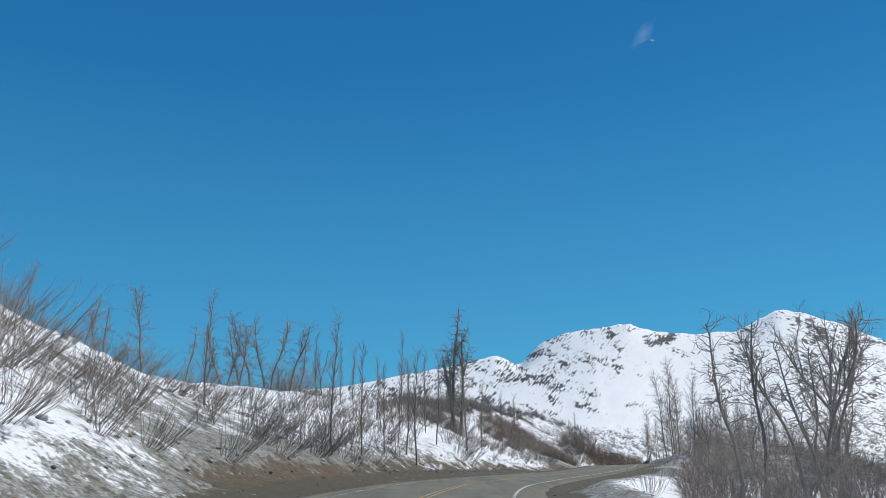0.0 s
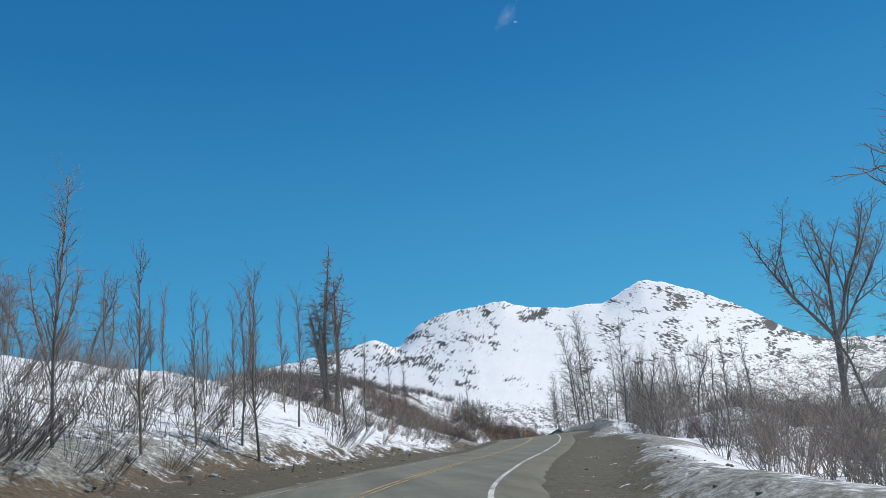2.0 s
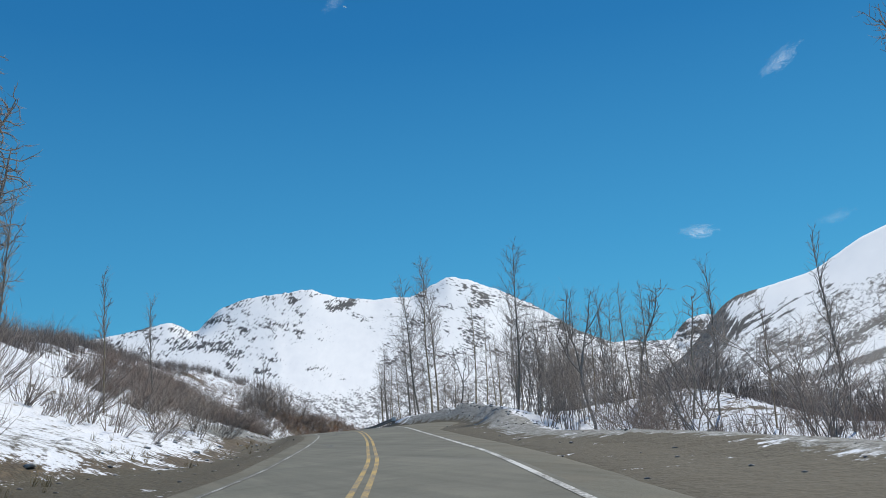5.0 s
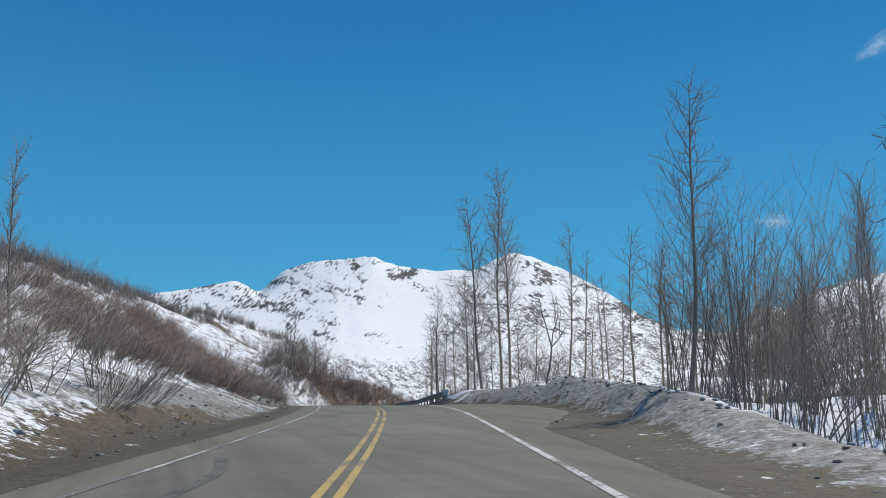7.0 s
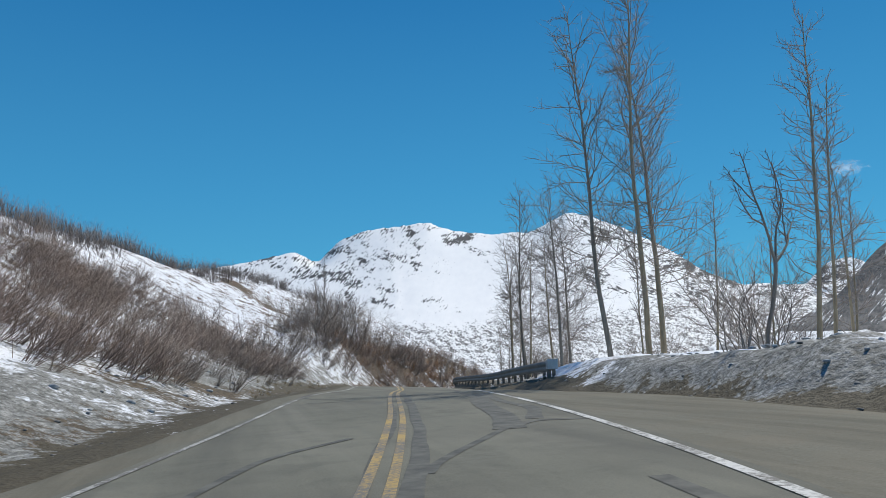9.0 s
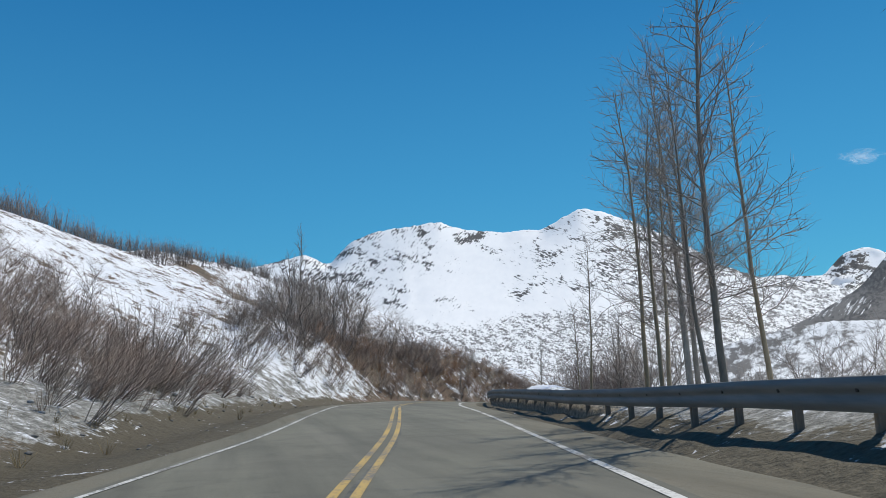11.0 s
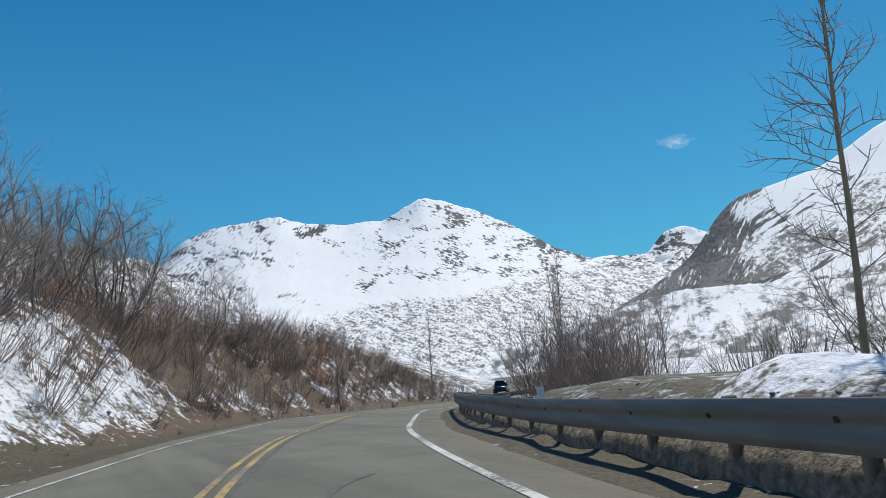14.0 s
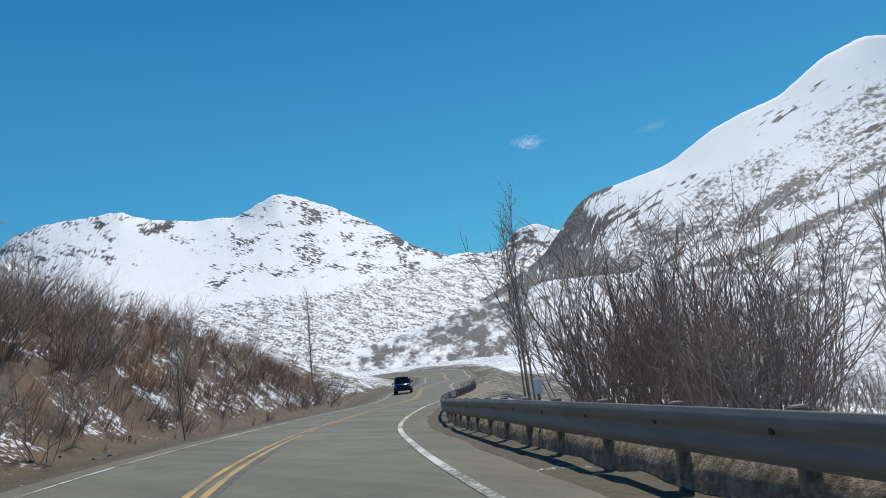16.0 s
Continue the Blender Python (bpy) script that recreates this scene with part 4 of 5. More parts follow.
# thin saplings
sap = place(bare_tree("sapling_tree", 9, "sapling", 9.8, 0.075, BARK_GREY, TWIG_GREY, "thin leafless sapling standing in snow", "tree"), -1.4, 65.9)
sap2 = place(bare_tree("sapling_tree", 10, "sapling", 8.2, 0.06, BARK_WARM, TWIG_RED, "thin leafless sapling standing in snow", "tree"), -5.2, 58.0)
for t in (sap, sap2):
    tagged(t, group="thin saplings")
for x, y, s, turn, src in ((-2.3, 67.0, 0.85, 160, sap), (-14.5, 50, 0.8, 30, sap), (-6.8, 53.0, 0.95, 50, sap), (-3.9, 63.0, 0.85, 110, sap2), (-8.0, 78.0, 0.7, 15, sap), (-10.0, 84.0, 0.75, 95, sap2), (-6.0, 82.0, 0.7, 175, sap), (-3.0, 86.0, 0.8, 255, sap2), (-12.0, 80.0, 0.7, 335, sap), (-5.0, 74.0, 0.65, 60, sap2), (-3.2, 72.0, 0.9, 200, sap2), (0.2, 80.0, 1.0, 140, sap), (-1.0, 88.0, 1.1, 10, sap2), (3.5, 86.0, 1.05, 260, sap), (-4.0, 95.0, 1.3, 310, sap2), (5.8, 98.0, 0.9, 35, sap), (9.5, 112.5, 1.0, 120, sap2), (13.0, 127.0, 0.9, 300, sap),
                           (38.2, 219.4, 1.0, 80, sap), (37.4, 220.4, 0.85, 190, sap2), (38.8, 229.6, 0.75, 260, sap), (48.3, 179.4, 0.52, 60, sap2), (58.2, 236.6, 0.5, 0, sap), (43.2, 147.6, 0.7, 20, sap2), (43.0, 112.6, 0.9, 100, sap), (40.5, 94.5, 0.85, 150, sap2), (38.0, 88.0, 0.9, 210, sap),
                           (37.3, 110.0, 0.6, 45, sap), (42.0, 100.0, 0.95, 75, sap), (82.2, 242.8, 1.45, 0, sap), (83.4, 244.6, 1.4, 90, sap2), (81.0, 241.0, 1.25, 200, sap), (69.2, 213.9, 0.72, 310, sap), (84.9, 279.5, 1.1, 40, sap)):
    plant(src, x, y, s, turn)

# alders: many dark arching stems
ald = place(shrub("alder_shrub", 21, 5.2, 7, 0.62, (0, 0), 12, 0.038, BARK_DARK, TWIG_GREY, "leafless alder with dark arching stems in the snow", "shrub", steps=6, sub=6, wander=0.2, angle=0.85, reach=0.42), 44.4, 142.8, 20)
ald2 = place(shrub("alder_shrub", 22, 4.6, 8, 0.75, (0.1, 0), 12, 0.034, BARK_DARK, TWIG_GREY, "leafless alder with dark arching stems in the snow", "shrub", steps=6, sub=6, wander=0.21, angle=0.9, reach=0.42), 38.0, 101.4, 0)
for t in (ald, ald2):
    tagged(t, group="roadside alders")
for y, d, s in ((88, 14, 1.0), (92, 17, 1.25), (111, 11.2, 0.95), (86, 19, 1.1), (126, 20, 1.0), (147, 14, 0.95), (152, 16, 0.9), (157, 19, 1.1), (164, 15, 0.9), (170, 18, 0.9), (176, 17, 0.75),
                (178, 22, 0.8), (182, 20, 0.75), (222, 12.0, 1.05), (225, 13.5, 1.1), (219, 14.5, 0.5), (229, 13, 1.1), (216, 19, 0.5), (224, 17, 0.55), (212, 21, 0.45), (229, 17, 0.7), (205, 24, 0.4), (199, 23, 0.4), (218, 16.5, 0.42), (236, 12.5, 0.9), (75, 17, 1.1), (68, 19, 1.0), (60, 16, 1.05), (52, 18, 0.95), (44, 15, 0.9), (36, 14.5, 0.95), (30, 16, 0.8), (82, 15, 0.95)):
    x, y2 = at_road(y, d)
    plant(rnd.choice((ald, ald2)), x + rnd.uniform(-0.7, 0.7), y2 + rnd.uniform(-0.7, 0.7), s * rnd.uniform(0.85, 1.1), rnd.uniform(0, 360))
for x, y, s in ((30.5, 92.5, 1.1), (29.6, 89.5, 1.0), (33.5, 97.0, 1.1), (35.0, 99.0, 1.0), (28.8, 86.6, 1.0), (44.9, 120.9, 1.45), (43.2, 117.5, 1.3), (41.2, 113.4, 1.2), (46.4, 124.4, 1.35), (47.5, 119.0, 1.4), (53.2, 185.3, 0.85), (54.9, 184.0, 0.95), (56.4, 187.5, 0.8), (53.4, 181.2, 0.95), (58, 193, 0.9), (32.5, 227.0, 0.8), (34.6, 230.5, 0.95), (36.2, 227.6, 1.1), (38.4, 229.0, 1.3), (41.8, 229.0, 1.3), (43.4, 231.0, 1.1), (36.8, 232.5, 1.0), (41.0, 233.0, 1.2), (45.0, 232.6, 1.0), (46.5, 234.0, 0.8), (48.5, 234.5, 0.7), (52.5, 238.5, 0.7), (56, 243, 0.7), (50, 231, 0.6), (50.4, 229.4, 0.6), (48.4, 226.0, 0.62), (52.2, 231.6, 0.55), (47.0, 228.6, 0.65), (53.8, 235.0, 0.5), (46.0, 223.0, 0.6), (36.6, 213.4, 1.25), (38.0, 216.6, 1.35), (39.8, 221.0, 1.3), (42.6, 227.0, 1.4), (43.8, 228.4, 1.35), (41.0, 230.0, 1.4)):
    plant(rnd.choice((ald, ald2)), x, y, s, rnd.uniform(0, 360))

for y, d, s in ((112, -10.5, 0.75), (114.5, -11.5, 0.8), (117, -10.8, 0.7), (110, -12.5, 0.8), (107, -11, 0.6), (121, -11.5, 0.72), (118, -13, 0.7), (126, -12.5, 0.6), (113, -12.5, 0.6), (88, -37, 1.3), (90, -39, 1.4), (86, -38.5, 1.3), (92, -37.5, 1.2), (22, -16, 0.6), (26, -15, 0.65), (30, -13.5, 0.55), (35, -14, 0.55), (41, -13, 0.5), (218, -12, 0.7), (222, -15, 0.85), (227, -11.5, 0.7),
                (231, -14, 0.8), (236, -11, 0.65), (240, -13, 0.75), (244, -10.5, 0.6), (248, -12.5, 0.7), (252, -10.5, 0.6), (213, -14, 0.75), (209, -11.5, 0.6), (257, -11, 0.6), (234, -17, 0.85), (241, -17, 0.8), (190, -13, 0.7), (196, -15, 0.75), (185, -16, 0.8), (201, -12, 0.65), (48, -12.5, 0.5), (52, 12.5, 0.7), (55, 11.8, 0.6), (47, 11.8, 0.7), (43, 11.5, 0.65), (58, 13.2, 0.7), (62, 12.6, 0.65), (66, 13.5, 0.7), (50, 14.5, 0.8)):
    x, y2 = at_road(y, d)
    plant(rnd.choice((ald, ald2)), x + rnd.uniform(-0.6, 0.6), y2 + rnd.uniform(-0.6, 0.6), s * rnd.uniform(0.85, 1.15) * (1.35 if y > 205 else 1.0), rnd.uniform(0, 360))

# a stand of tall thin alder stems beyond the bank
tall_ald = place(shrub("alder_thicket", 23, 8.6, 11, 0.22, (0, 0), 8, 0.032, BARK_DARK, TWIG_GREY, "dense stand of tall thin leafless alder stems", "shrub", split=True, steps=7, sub=3, wander=0.08), 39.6, 119.6, 0)
tagged(tall_ald, group="tall alder stands")
for x, y, s in ((35.7, 105.6, 0.67), (36.5, 107.6, 0.76), (37.0, 109.6, 0.81), (37.6, 111.4, 0.85), (38.0, 113.4, 0.93), (38.6, 115.2, 0.98), (39.0, 117.2, 1.00), (38.6, 108.6, 0.81), (40.2, 112.6, 0.93), (41.2, 116.4, 1.02), (37.8, 105.2, 0.67), (41.8, 109.4, 0.85)):
    plant(tall_ald, x, y, s, rnd.uniform(0, 360))

# willow shrubs on the bank, their stems pressed downhill by the snow
wil = place(shrub("willow_shrub", 31, 3.4, 26, 0.95, (0.95, -0.1), 6, 0.015, BARK_DARK, TWIG_GREY, "leafless willow shrub swept downhill on the snow bank", curl=0.10, steps=6, angle=0.4, wander=0.08), *at_road(24, -13))
wil2 = place(shrub("willow_shrub", 32, 2.8, 28, 1.0, (0.95, 0.15), 6, 0.013, TWIG_GREY, TWIG_RED, "leafless willow shrub swept downhill on the snow bank", curl=0.12, steps=6, angle=0.45, wander=0.09), *at_road(33, -15))
for t in (wil, wil2):
    tagged(t, group="willow shrubs on the bank")
for k in range(92):
    y = rnd.choice((rnd.uniform(10, 62), rnd.uniform(55, 120), rnd.uniform(128, 235), rnd.uniform(128, 235)))
    d = -rnd.uniform(13.5, 24) if y < 50 else -rnd.uniform(10.0, 22) if y < 120 else -rnd.uniform(9.5, 25) if y < 185 else -rnd.uniform(9.5, 14.5)
    x, y2 = at_road(y, d)
    i = sample_at(y)
    a = math.degrees(math.atan2(RIGHT[i, 1], RIGHT[i, 0]))
    if 108 < y < 150 and d > -14:
        continue
    plant(rnd.choice((wil, wil, wil2)) if y < 120 else rnd.choice((wil, wil2, wil2)), x, y2, rnd.uniform(0.65, 1.2), a + rnd.uniform(-35, 35))

for k in range(6):
    y = rnd.uniform(200, 240)
    x, y2 = at_road(y, -rnd.uniform(10.5, 17))
    i = sample_at(y)
    a = math.degrees(math.atan2(RIGHT[i, 1], RIGHT[i, 0]))
    plant(rnd.choice((wil, wil2)), x, y2, rnd.uniform(0.65, 0.95), a + rnd.uniform(-35, 35))

for k in range(8):
    y = rnd.uniform(184, 213)
    x, y2 = at_road(y, -rnd.uniform(10.5, 19.5))
    i = sample_at(y)
    a = math.degrees(math.atan2(RIGHT[i, 1], RIGHT[i, 0]))
    plant(rnd.choice((wil, wil, wil2)), x, y2, rnd.uniform(0.85, 1.2), a + rnd.uniform(-30, 30))

# tall fans of willow along the top of the near bank
for y, d, k in ((17.5, -8.9, 0.65), (20.0, -9.6, 0.7), (22.5, -8.8, 0.65), (24.5, -10.2, 0.75), (27.0, -9.2, 0.65), (21.0, -11.6, 0.75), (26.5, -12.0, 0.7), (33.0, -8.8, 0.6), (36.5, -9.6, 0.65), (40.2, -9.0, 0.7), (41.5, -10.8, 0.8), (43.0, -11.4, 0.85), (44.6, -10.2, 0.8), (45.4, -9.2, 0.75), (46.8, -11.0, 0.85), (47.6, -9.6, 0.75), (44.4, -12.4, 0.85), (48.6, -10.4, 0.8), (42.6, -12.0, 0.8), (49.6, -9.3, 0.7), (120.0, -9.8, 0.75), (122.0, -10.4, 0.85), (124.2, -10.0, 0.75), (46.0, -9.4, 0.6), (50.0, -9.0, 0.6), (55.0, -9.6, 0.62), (31.0, -12.5, 0.75), (38.0, -12.6, 0.7), (45.0, -12.0, 0.65)):
    x, y2 = at_road(y, d)
    i = sample_at(y)
    plant(wil, x, y2, k, math.degrees(math.atan2(RIGHT[i, 1], RIGHT[i, 0])) + rnd.uniform(-25, 25))

# big willows over the inside of the bend
bend = random.Random(77)
for k in range(12):
    y = bend.uniform(200, 234)
    x, y2 = at_road(y, -bend.uniform(11.5, 16))
    i = sample_at(y)
    plant(bend.choice((wil, wil2)), x, y2, bend.uniform(0.55, 0.95), math.degrees(math.atan2(RIGHT[i, 1], RIGHT[i, 0])) + bend.uniform(-70, 70))

# reddish thickets
red = place(shrub("thicket_shrub", 41, 3.2, 32, 0.62, (0, 0), 11, 0.0105, TWIG_RED, TWIG_RED, "dense reddish-brown leafless thicket"), 66.6, 218.3)
tagged(red, group="reddish thickets")
for x, y, s in ((65.0, 216.2, 1.0), (67.6, 220.4, 1.2), (68.8, 217.2, 1.2), (64.2, 218.6, 0.9), (66.0, 221.4, 1.1), (69.8, 222.0, 1.25), (58.8, 197.0, 0.4), (57.0, 192.5, 0.4),
                (70.6, 218.8, 1.2), (67.0, 216.6, 1.15), (68.4, 222.8, 1.25), (72.0, 221.6, 1.2)):
    plant(red, x, y, s * 1.75, rnd.uniform(0, 360))
for k in range(26):
    y = rnd.choice((rnd.uniform(190, 262), rnd.uniform(140, 200), rnd.uniform(196, 240)))
    x, y2 = at_road(y, -rnd.uniform(8.6, 24) if y > 190 else -rnd.uniform(14, 26))
    plant(red, x, y2, rnd.uniform(0.4, 0.85), rnd.uniform(0, 360))
for k in range(16):
    x, y2 = at_road(rnd.uniform(220, 264), -rnd.uniform(8.4, 14))
    plant(red, x, y2, rnd.uniform(0.4, 0.75), rnd.uniform(0, 360))
for k in range(30):
    y = rnd.uniform(22, 98)
    x, y2 = at_road(y, np.interp(y, EDGE_Y, GRAVEL_R) + rnd.uniform(2.5, 12))
    plant(rnd.choice((red, wil2)), x, y2, rnd.uniform(0.4, 0.8), rnd.uniform(0, 360))


def brush_field(name, points, sizes, seed, material, label, stems=14, twigs=2, tall=2.0, thick=0.02, lean=0.0):
    """Scrub that nobody could count: one mesh of many small leafless clumps."""
    rng = np.random.RandomState(seed)
    protos = []
    for k in range(4):
        st, tw = shrub_arrays(seed * 10 + k, tall, stems, 0.6, (lean * 1.35, 0), twigs, thick, curl=0.08 if lean else 0.05, steps=3)
        protos.append(spike_arrays(st + [(b[0][::len(b[0]) - 1], b[1][::len(b[1]) - 1]) for b in tw]))
    vs, fs, base = [], [], 0
    for (x, y, z), s in zip(points, sizes):
        v, f = protos[rng.randint(4)]
        a = rng.normal(-0.3, 0.5) if lean else rng.uniform(0, 2 * math.pi)
        c, n = math.cos(a), math.sin(a)
        v = v * s
        vs.append(np.stack([v[:, 0] * c - v[:, 1] * n + x, v[:, 0] * n + v[:, 1] * c + y, v[:, 2] + z], 1))
        fs.append(f + base)
        base += len(v)
    ob = mesh_object(name, np.vstack(vs), np.vstack(fs), material)
    return tagged(ob, label, "brush", kind="stuff")


def scatter(seed, n, ys, ds, size, keep=None, crest=False):
    """Points on the ground in a stretch of y and of distance from the road."""
    rng = np.random.RandomState(seed)
    y, d = rng.uniform(*ys, n), rng.uniform(*ds, n)
    if crest:
        d = d - np.interp(y, CREST_Y, CREST_D)
    i = np.array([sample_at(v) for v in y])
    p = on_road(i, d)
    p[:, :2] += rng.normal(0, 0.5, (n, 2))
    if keep is not None:
        ok = value_noise(p[:, 0] / keep, p[:, 1] / keep, seed) > 0.03
        p = p[ok]
    p[:, 2] = land(p[:, 0], p[:, 1])[0]
    return p, rng.uniform(size[0], size[1], len(p))


brush_field("brush_on_crest", *scatter(51, 1050, (104, 250), (-1.5, 6.5), (0.7, 1.3), crest=True), 51, TWIG_DARK, "dark leafless brush along the hill crest", stems=9, twigs=3, thick=0.024)
brush_field("brush_on_upper_slope", *scatter(65, 620, (100, 152), (-25, -14.5), (0.7, 1.35), 7), 65, TWIG_RED, "reddish-brown leafless brush high on the snowy slope", lean=0.95, stems=12, twigs=5, thick=0.014)
brush_field("brush_on_slope", *scatter(52, 640, (148, 188), (-22, -10), (0.7, 1.4), 8), 52, TWIG_RED, "reddish-brown leafless brush on the snowy slope", lean=0.95, stems=12, twigs=5, thick=0.014)
brush_field("brush_across_slope", *scatter(95, 520, (140, 190), (-24, -12), (0.55, 1.15)), 95, TWIG_RED, "reddish-brown willow brush pressed down across the snowy slope", lean=0.95, stems=12, twigs=4, thick=0.014)
brush_field("brush_on_bank", *scatter(53, 480, (5, 110), (-27, -10), (0.5, 1.0), 8), 53, TWIG_GREY, "grey leafless brush on the snow bank", lean=0.9, twigs=4, thick=0.014)
brush_field("brush_at_bend", *scatter(54, 560, (206, 284), (-17, -9.0), (0.45, 1.35), 4), 54, TWIG_RED, "rusty brown leafless brush on the bank at the bend", lean=0.6, stems=12, twigs=3, thick=0.014)
brush_field("brush_on_near_shelf", *scatter(98, 260, (52, 102), (-27, -11), (0.7, 1.5), 9), 98, TWIG_GREY, "grey upright leafless brush on the snowy shelf", stems=8, twigs=4, thick=0.017)
brush_field("brush_wall", *scatter(59, 280, (82, 152), (23, 38), (1.1, 2.0)), 59, TWIG_DARK, "dense grey-brown leafless brush across the snowy flat", stems=12, twigs=3, thick=0.022)
brush_field("brush_by_pull_out", *scatter(63, 210, (30, 100), (12.5, 27), (0.6, 1.4)), 63, TWIG_DARK, "dense leafless brush beside the gravel pull-out", stems=10, twigs=4, thick=0.018)
brush_field("brush_on_cut_bank", *scatter(64, 470, (208, 268), (-14, -8.3), (0.3, 0.95), 3), 64, TWIG_RED, "tangled brown leafless brush on the steep bank at the bend", stems=11, twigs=4, thick=0.012, lean=0.7)
brush_field("brush_on_far_bank", *scatter(96, 300, (230, 274), (-14, -7.9), (0.35, 0.95)), 96, TWIG_RED, "brown leafless brush along the far end of the bank", stems=11, twigs=3, thick=0.014, lean=0.5)
brush_field("brush_at_nose", *scatter(62, 420, (213, 266), (-17, -8.8), (0.35, 1.1), 3.0), 62, TWIG_RUST, "tangled rusty brown brush on the low bank at the bend", stems=14, twigs=4, thick=0.013, lean=0.5)
brush_field("brush_low_slope", *scatter(61, 560, (152, 213), (-17, -8.9), (0.55, 1.1), 5), 61, TWIG_GREY, "dense fine willow brush leaning over the verge", stems=15, twigs=4, thick=0.014, lean=0.85)
brush_field("brush_in_valley", *scatter(55, 480, (20, 250), (23, 78), (0.7, 1.6), 12), 55, TWIG_GREY, "grey leafless brush across the snowy valley floor")
brush_field("brush_behind_rail", *scatter(57, 500, (168, 268), (12.5, 75), (0.6, 1.5)), 57, TWIG_GREY, "grey leafless brush on the snow behind the guard rail", stems=10, thick=0.018)
brush_field("brush_beyond_bend", *scatter(99, 330, (200, 262), (13, 40), (0.45, 1.05), 9), 99, TWIG_GREY, "fine grey leafless brush on the snow below the bend", stems=9, twigs=4, thick=0.015)
brush_field("dry_grass_tufts", *scatter(58, 420, (8, 240), (-9.6, -6.9), (0.10, 0.26), 5), 58, DRY_GRASS, "straw-coloured dry grass along the verge", stems=12, twigs=0, thick=0.03, lean=0.3)
brush_field("brush_far_valley", *scatter(56, 420, (150, 330), (45, 300), (1.0, 2.2)), 56, TWIG_GREY, "grey leafless brush far across the valley", stems=8, twigs=1, thick=0.035)


# ---------------------------------------------------------------- guard rail
RAIL_Y, RAIL_D = [144, 149, 158, 170, 185, 195, 205, 214, 345], [6.09, 6.06, 5.77, 5.25, 4.92, 5.07, 4.95, 4.83, 5.0]
RAIL_TOP = 0.90
RAIL_LIFT = [0.16, 0.18, 0.17, 0.01, -0.06, -0.21, -0.14, -0.15, -0.16]


def rail_point(s, up=0.0, out=0.0):
    """A point on the rail s metres along it from its end."""
    i0 = sample_at(149.6)
    q = np.clip(np.interp(s, ALONG - ALONG[i0], np.arange(len(ROAD))), 0, len(ROAD) - 1.001)
    i = np.floor(q).astype(int)
    fr = (q - i)[..., None]
    c = ROAD[i] * (1 - fr) + ROAD[i + 1] * fr
    n = RIGHT[i] * (1 - fr) + RIGHT[i + 1] * fr
    d = np.interp(c[..., 1], RAIL_Y, RAIL_D)
    xy = c[..., :2] + n * (d + out)[..., None]
    return np.concatenate([xy, (c[..., 2] - c[..., 3] * d + up + np.interp(c[..., 1], RAIL_Y, RAIL_LIFT))[..., None]], -1), n


W_OUT = -0.48 * np.array([0.0, 0.012, 0.05, 0.078, 0.083, 0.078, 0.05, 0.008, 0.0, 0.008, 0.05, 0.078, 0.083, 0.078, 0.05, 0.012, 0.0])
W_UP = np.array([0.0, 0.012, 0.045, 0.07, 0.098, 0.126, 0.152, 0.185, 0.205, 0.225, 0.258, 0.284, 0.312, 0.34, 0.365, 0.398, 0.41]) - 0.41
rail = new("guard_rail")
tagged(rail, "grey corrugated steel guard rail on timber posts along the bend", "guard rail")
BEAM, POSTS = 3.81, 34
for b in range(POSTS):
    s = np.linspace(b * BEAM, (b + 1) * BEAM + 0.12, 7)
    lap = 0.004 * (b % 2)
    v = []
    for o, u in zip(W_OUT, W_UP):
        v.append(rail_point(s, RAIL_TOP + u, np.full(7, o - lap))[0])
    for o, u in zip(W_OUT[::-1], W_UP[::-1]):
        v.append(rail_point(s, RAIL_TOP + u, np.full(7, o + 0.004 - lap))[0])
    v = np.array(v)
    v = np.concatenate([v, v[:1]])
    mesh_object("beam", v.reshape(-1, 3), grid_faces(len(v), 7), RAIL, rail)
post_bm = bmesh.new()
box_bm(post_bm, (0.13, 0.09, 1.5), (0, 0, -0.53), 0.012)
bolt_bm = bmesh.new()
bmesh.ops.create_cone(bolt_bm, cap_ends=True, segments=8, radius1=0.03, radius2=0.022, depth=0.03, matrix=Matrix.Rotation(radians(90), 4, "Y"))
blk_bm = bmesh.new()
box_bm(blk_bm, (0.13, 0.11, 0.34), (0, 0, -0.05), 0.01)
first = {"post": None, "blockout": None, "bolt": None}
for k in range(POSTS * 2):
    p, n = rail_point(np.array([k * BEAM / 2 + 0.15]))
    a = math.degrees(math.atan2(n[0, 1], n[0, 0]))
    for nm, bm, mat, off, up in (("post", post_bm, POSTWOOD, 0.215, RAIL_TOP - 0.222), ("blockout", blk_bm, POSTWOOD, 0.072, RAIL_TOP - 0.16), ("bolt", bolt_bm, BOLT, -0.02, RAIL_TOP - 0.156)):
        if first[nm] is None:
            ob = part(nm, bm, mat, rail)
            first[nm] = ob.data
        else:
            ob = new(nm, first[nm])
            ob.parent = rail
        q = rail_point(np.array([k * BEAM / 2 + 0.15]), up, np.array([off]))[0][0]
        ob.matrix_basis = pose(*q, 0, 0, a)
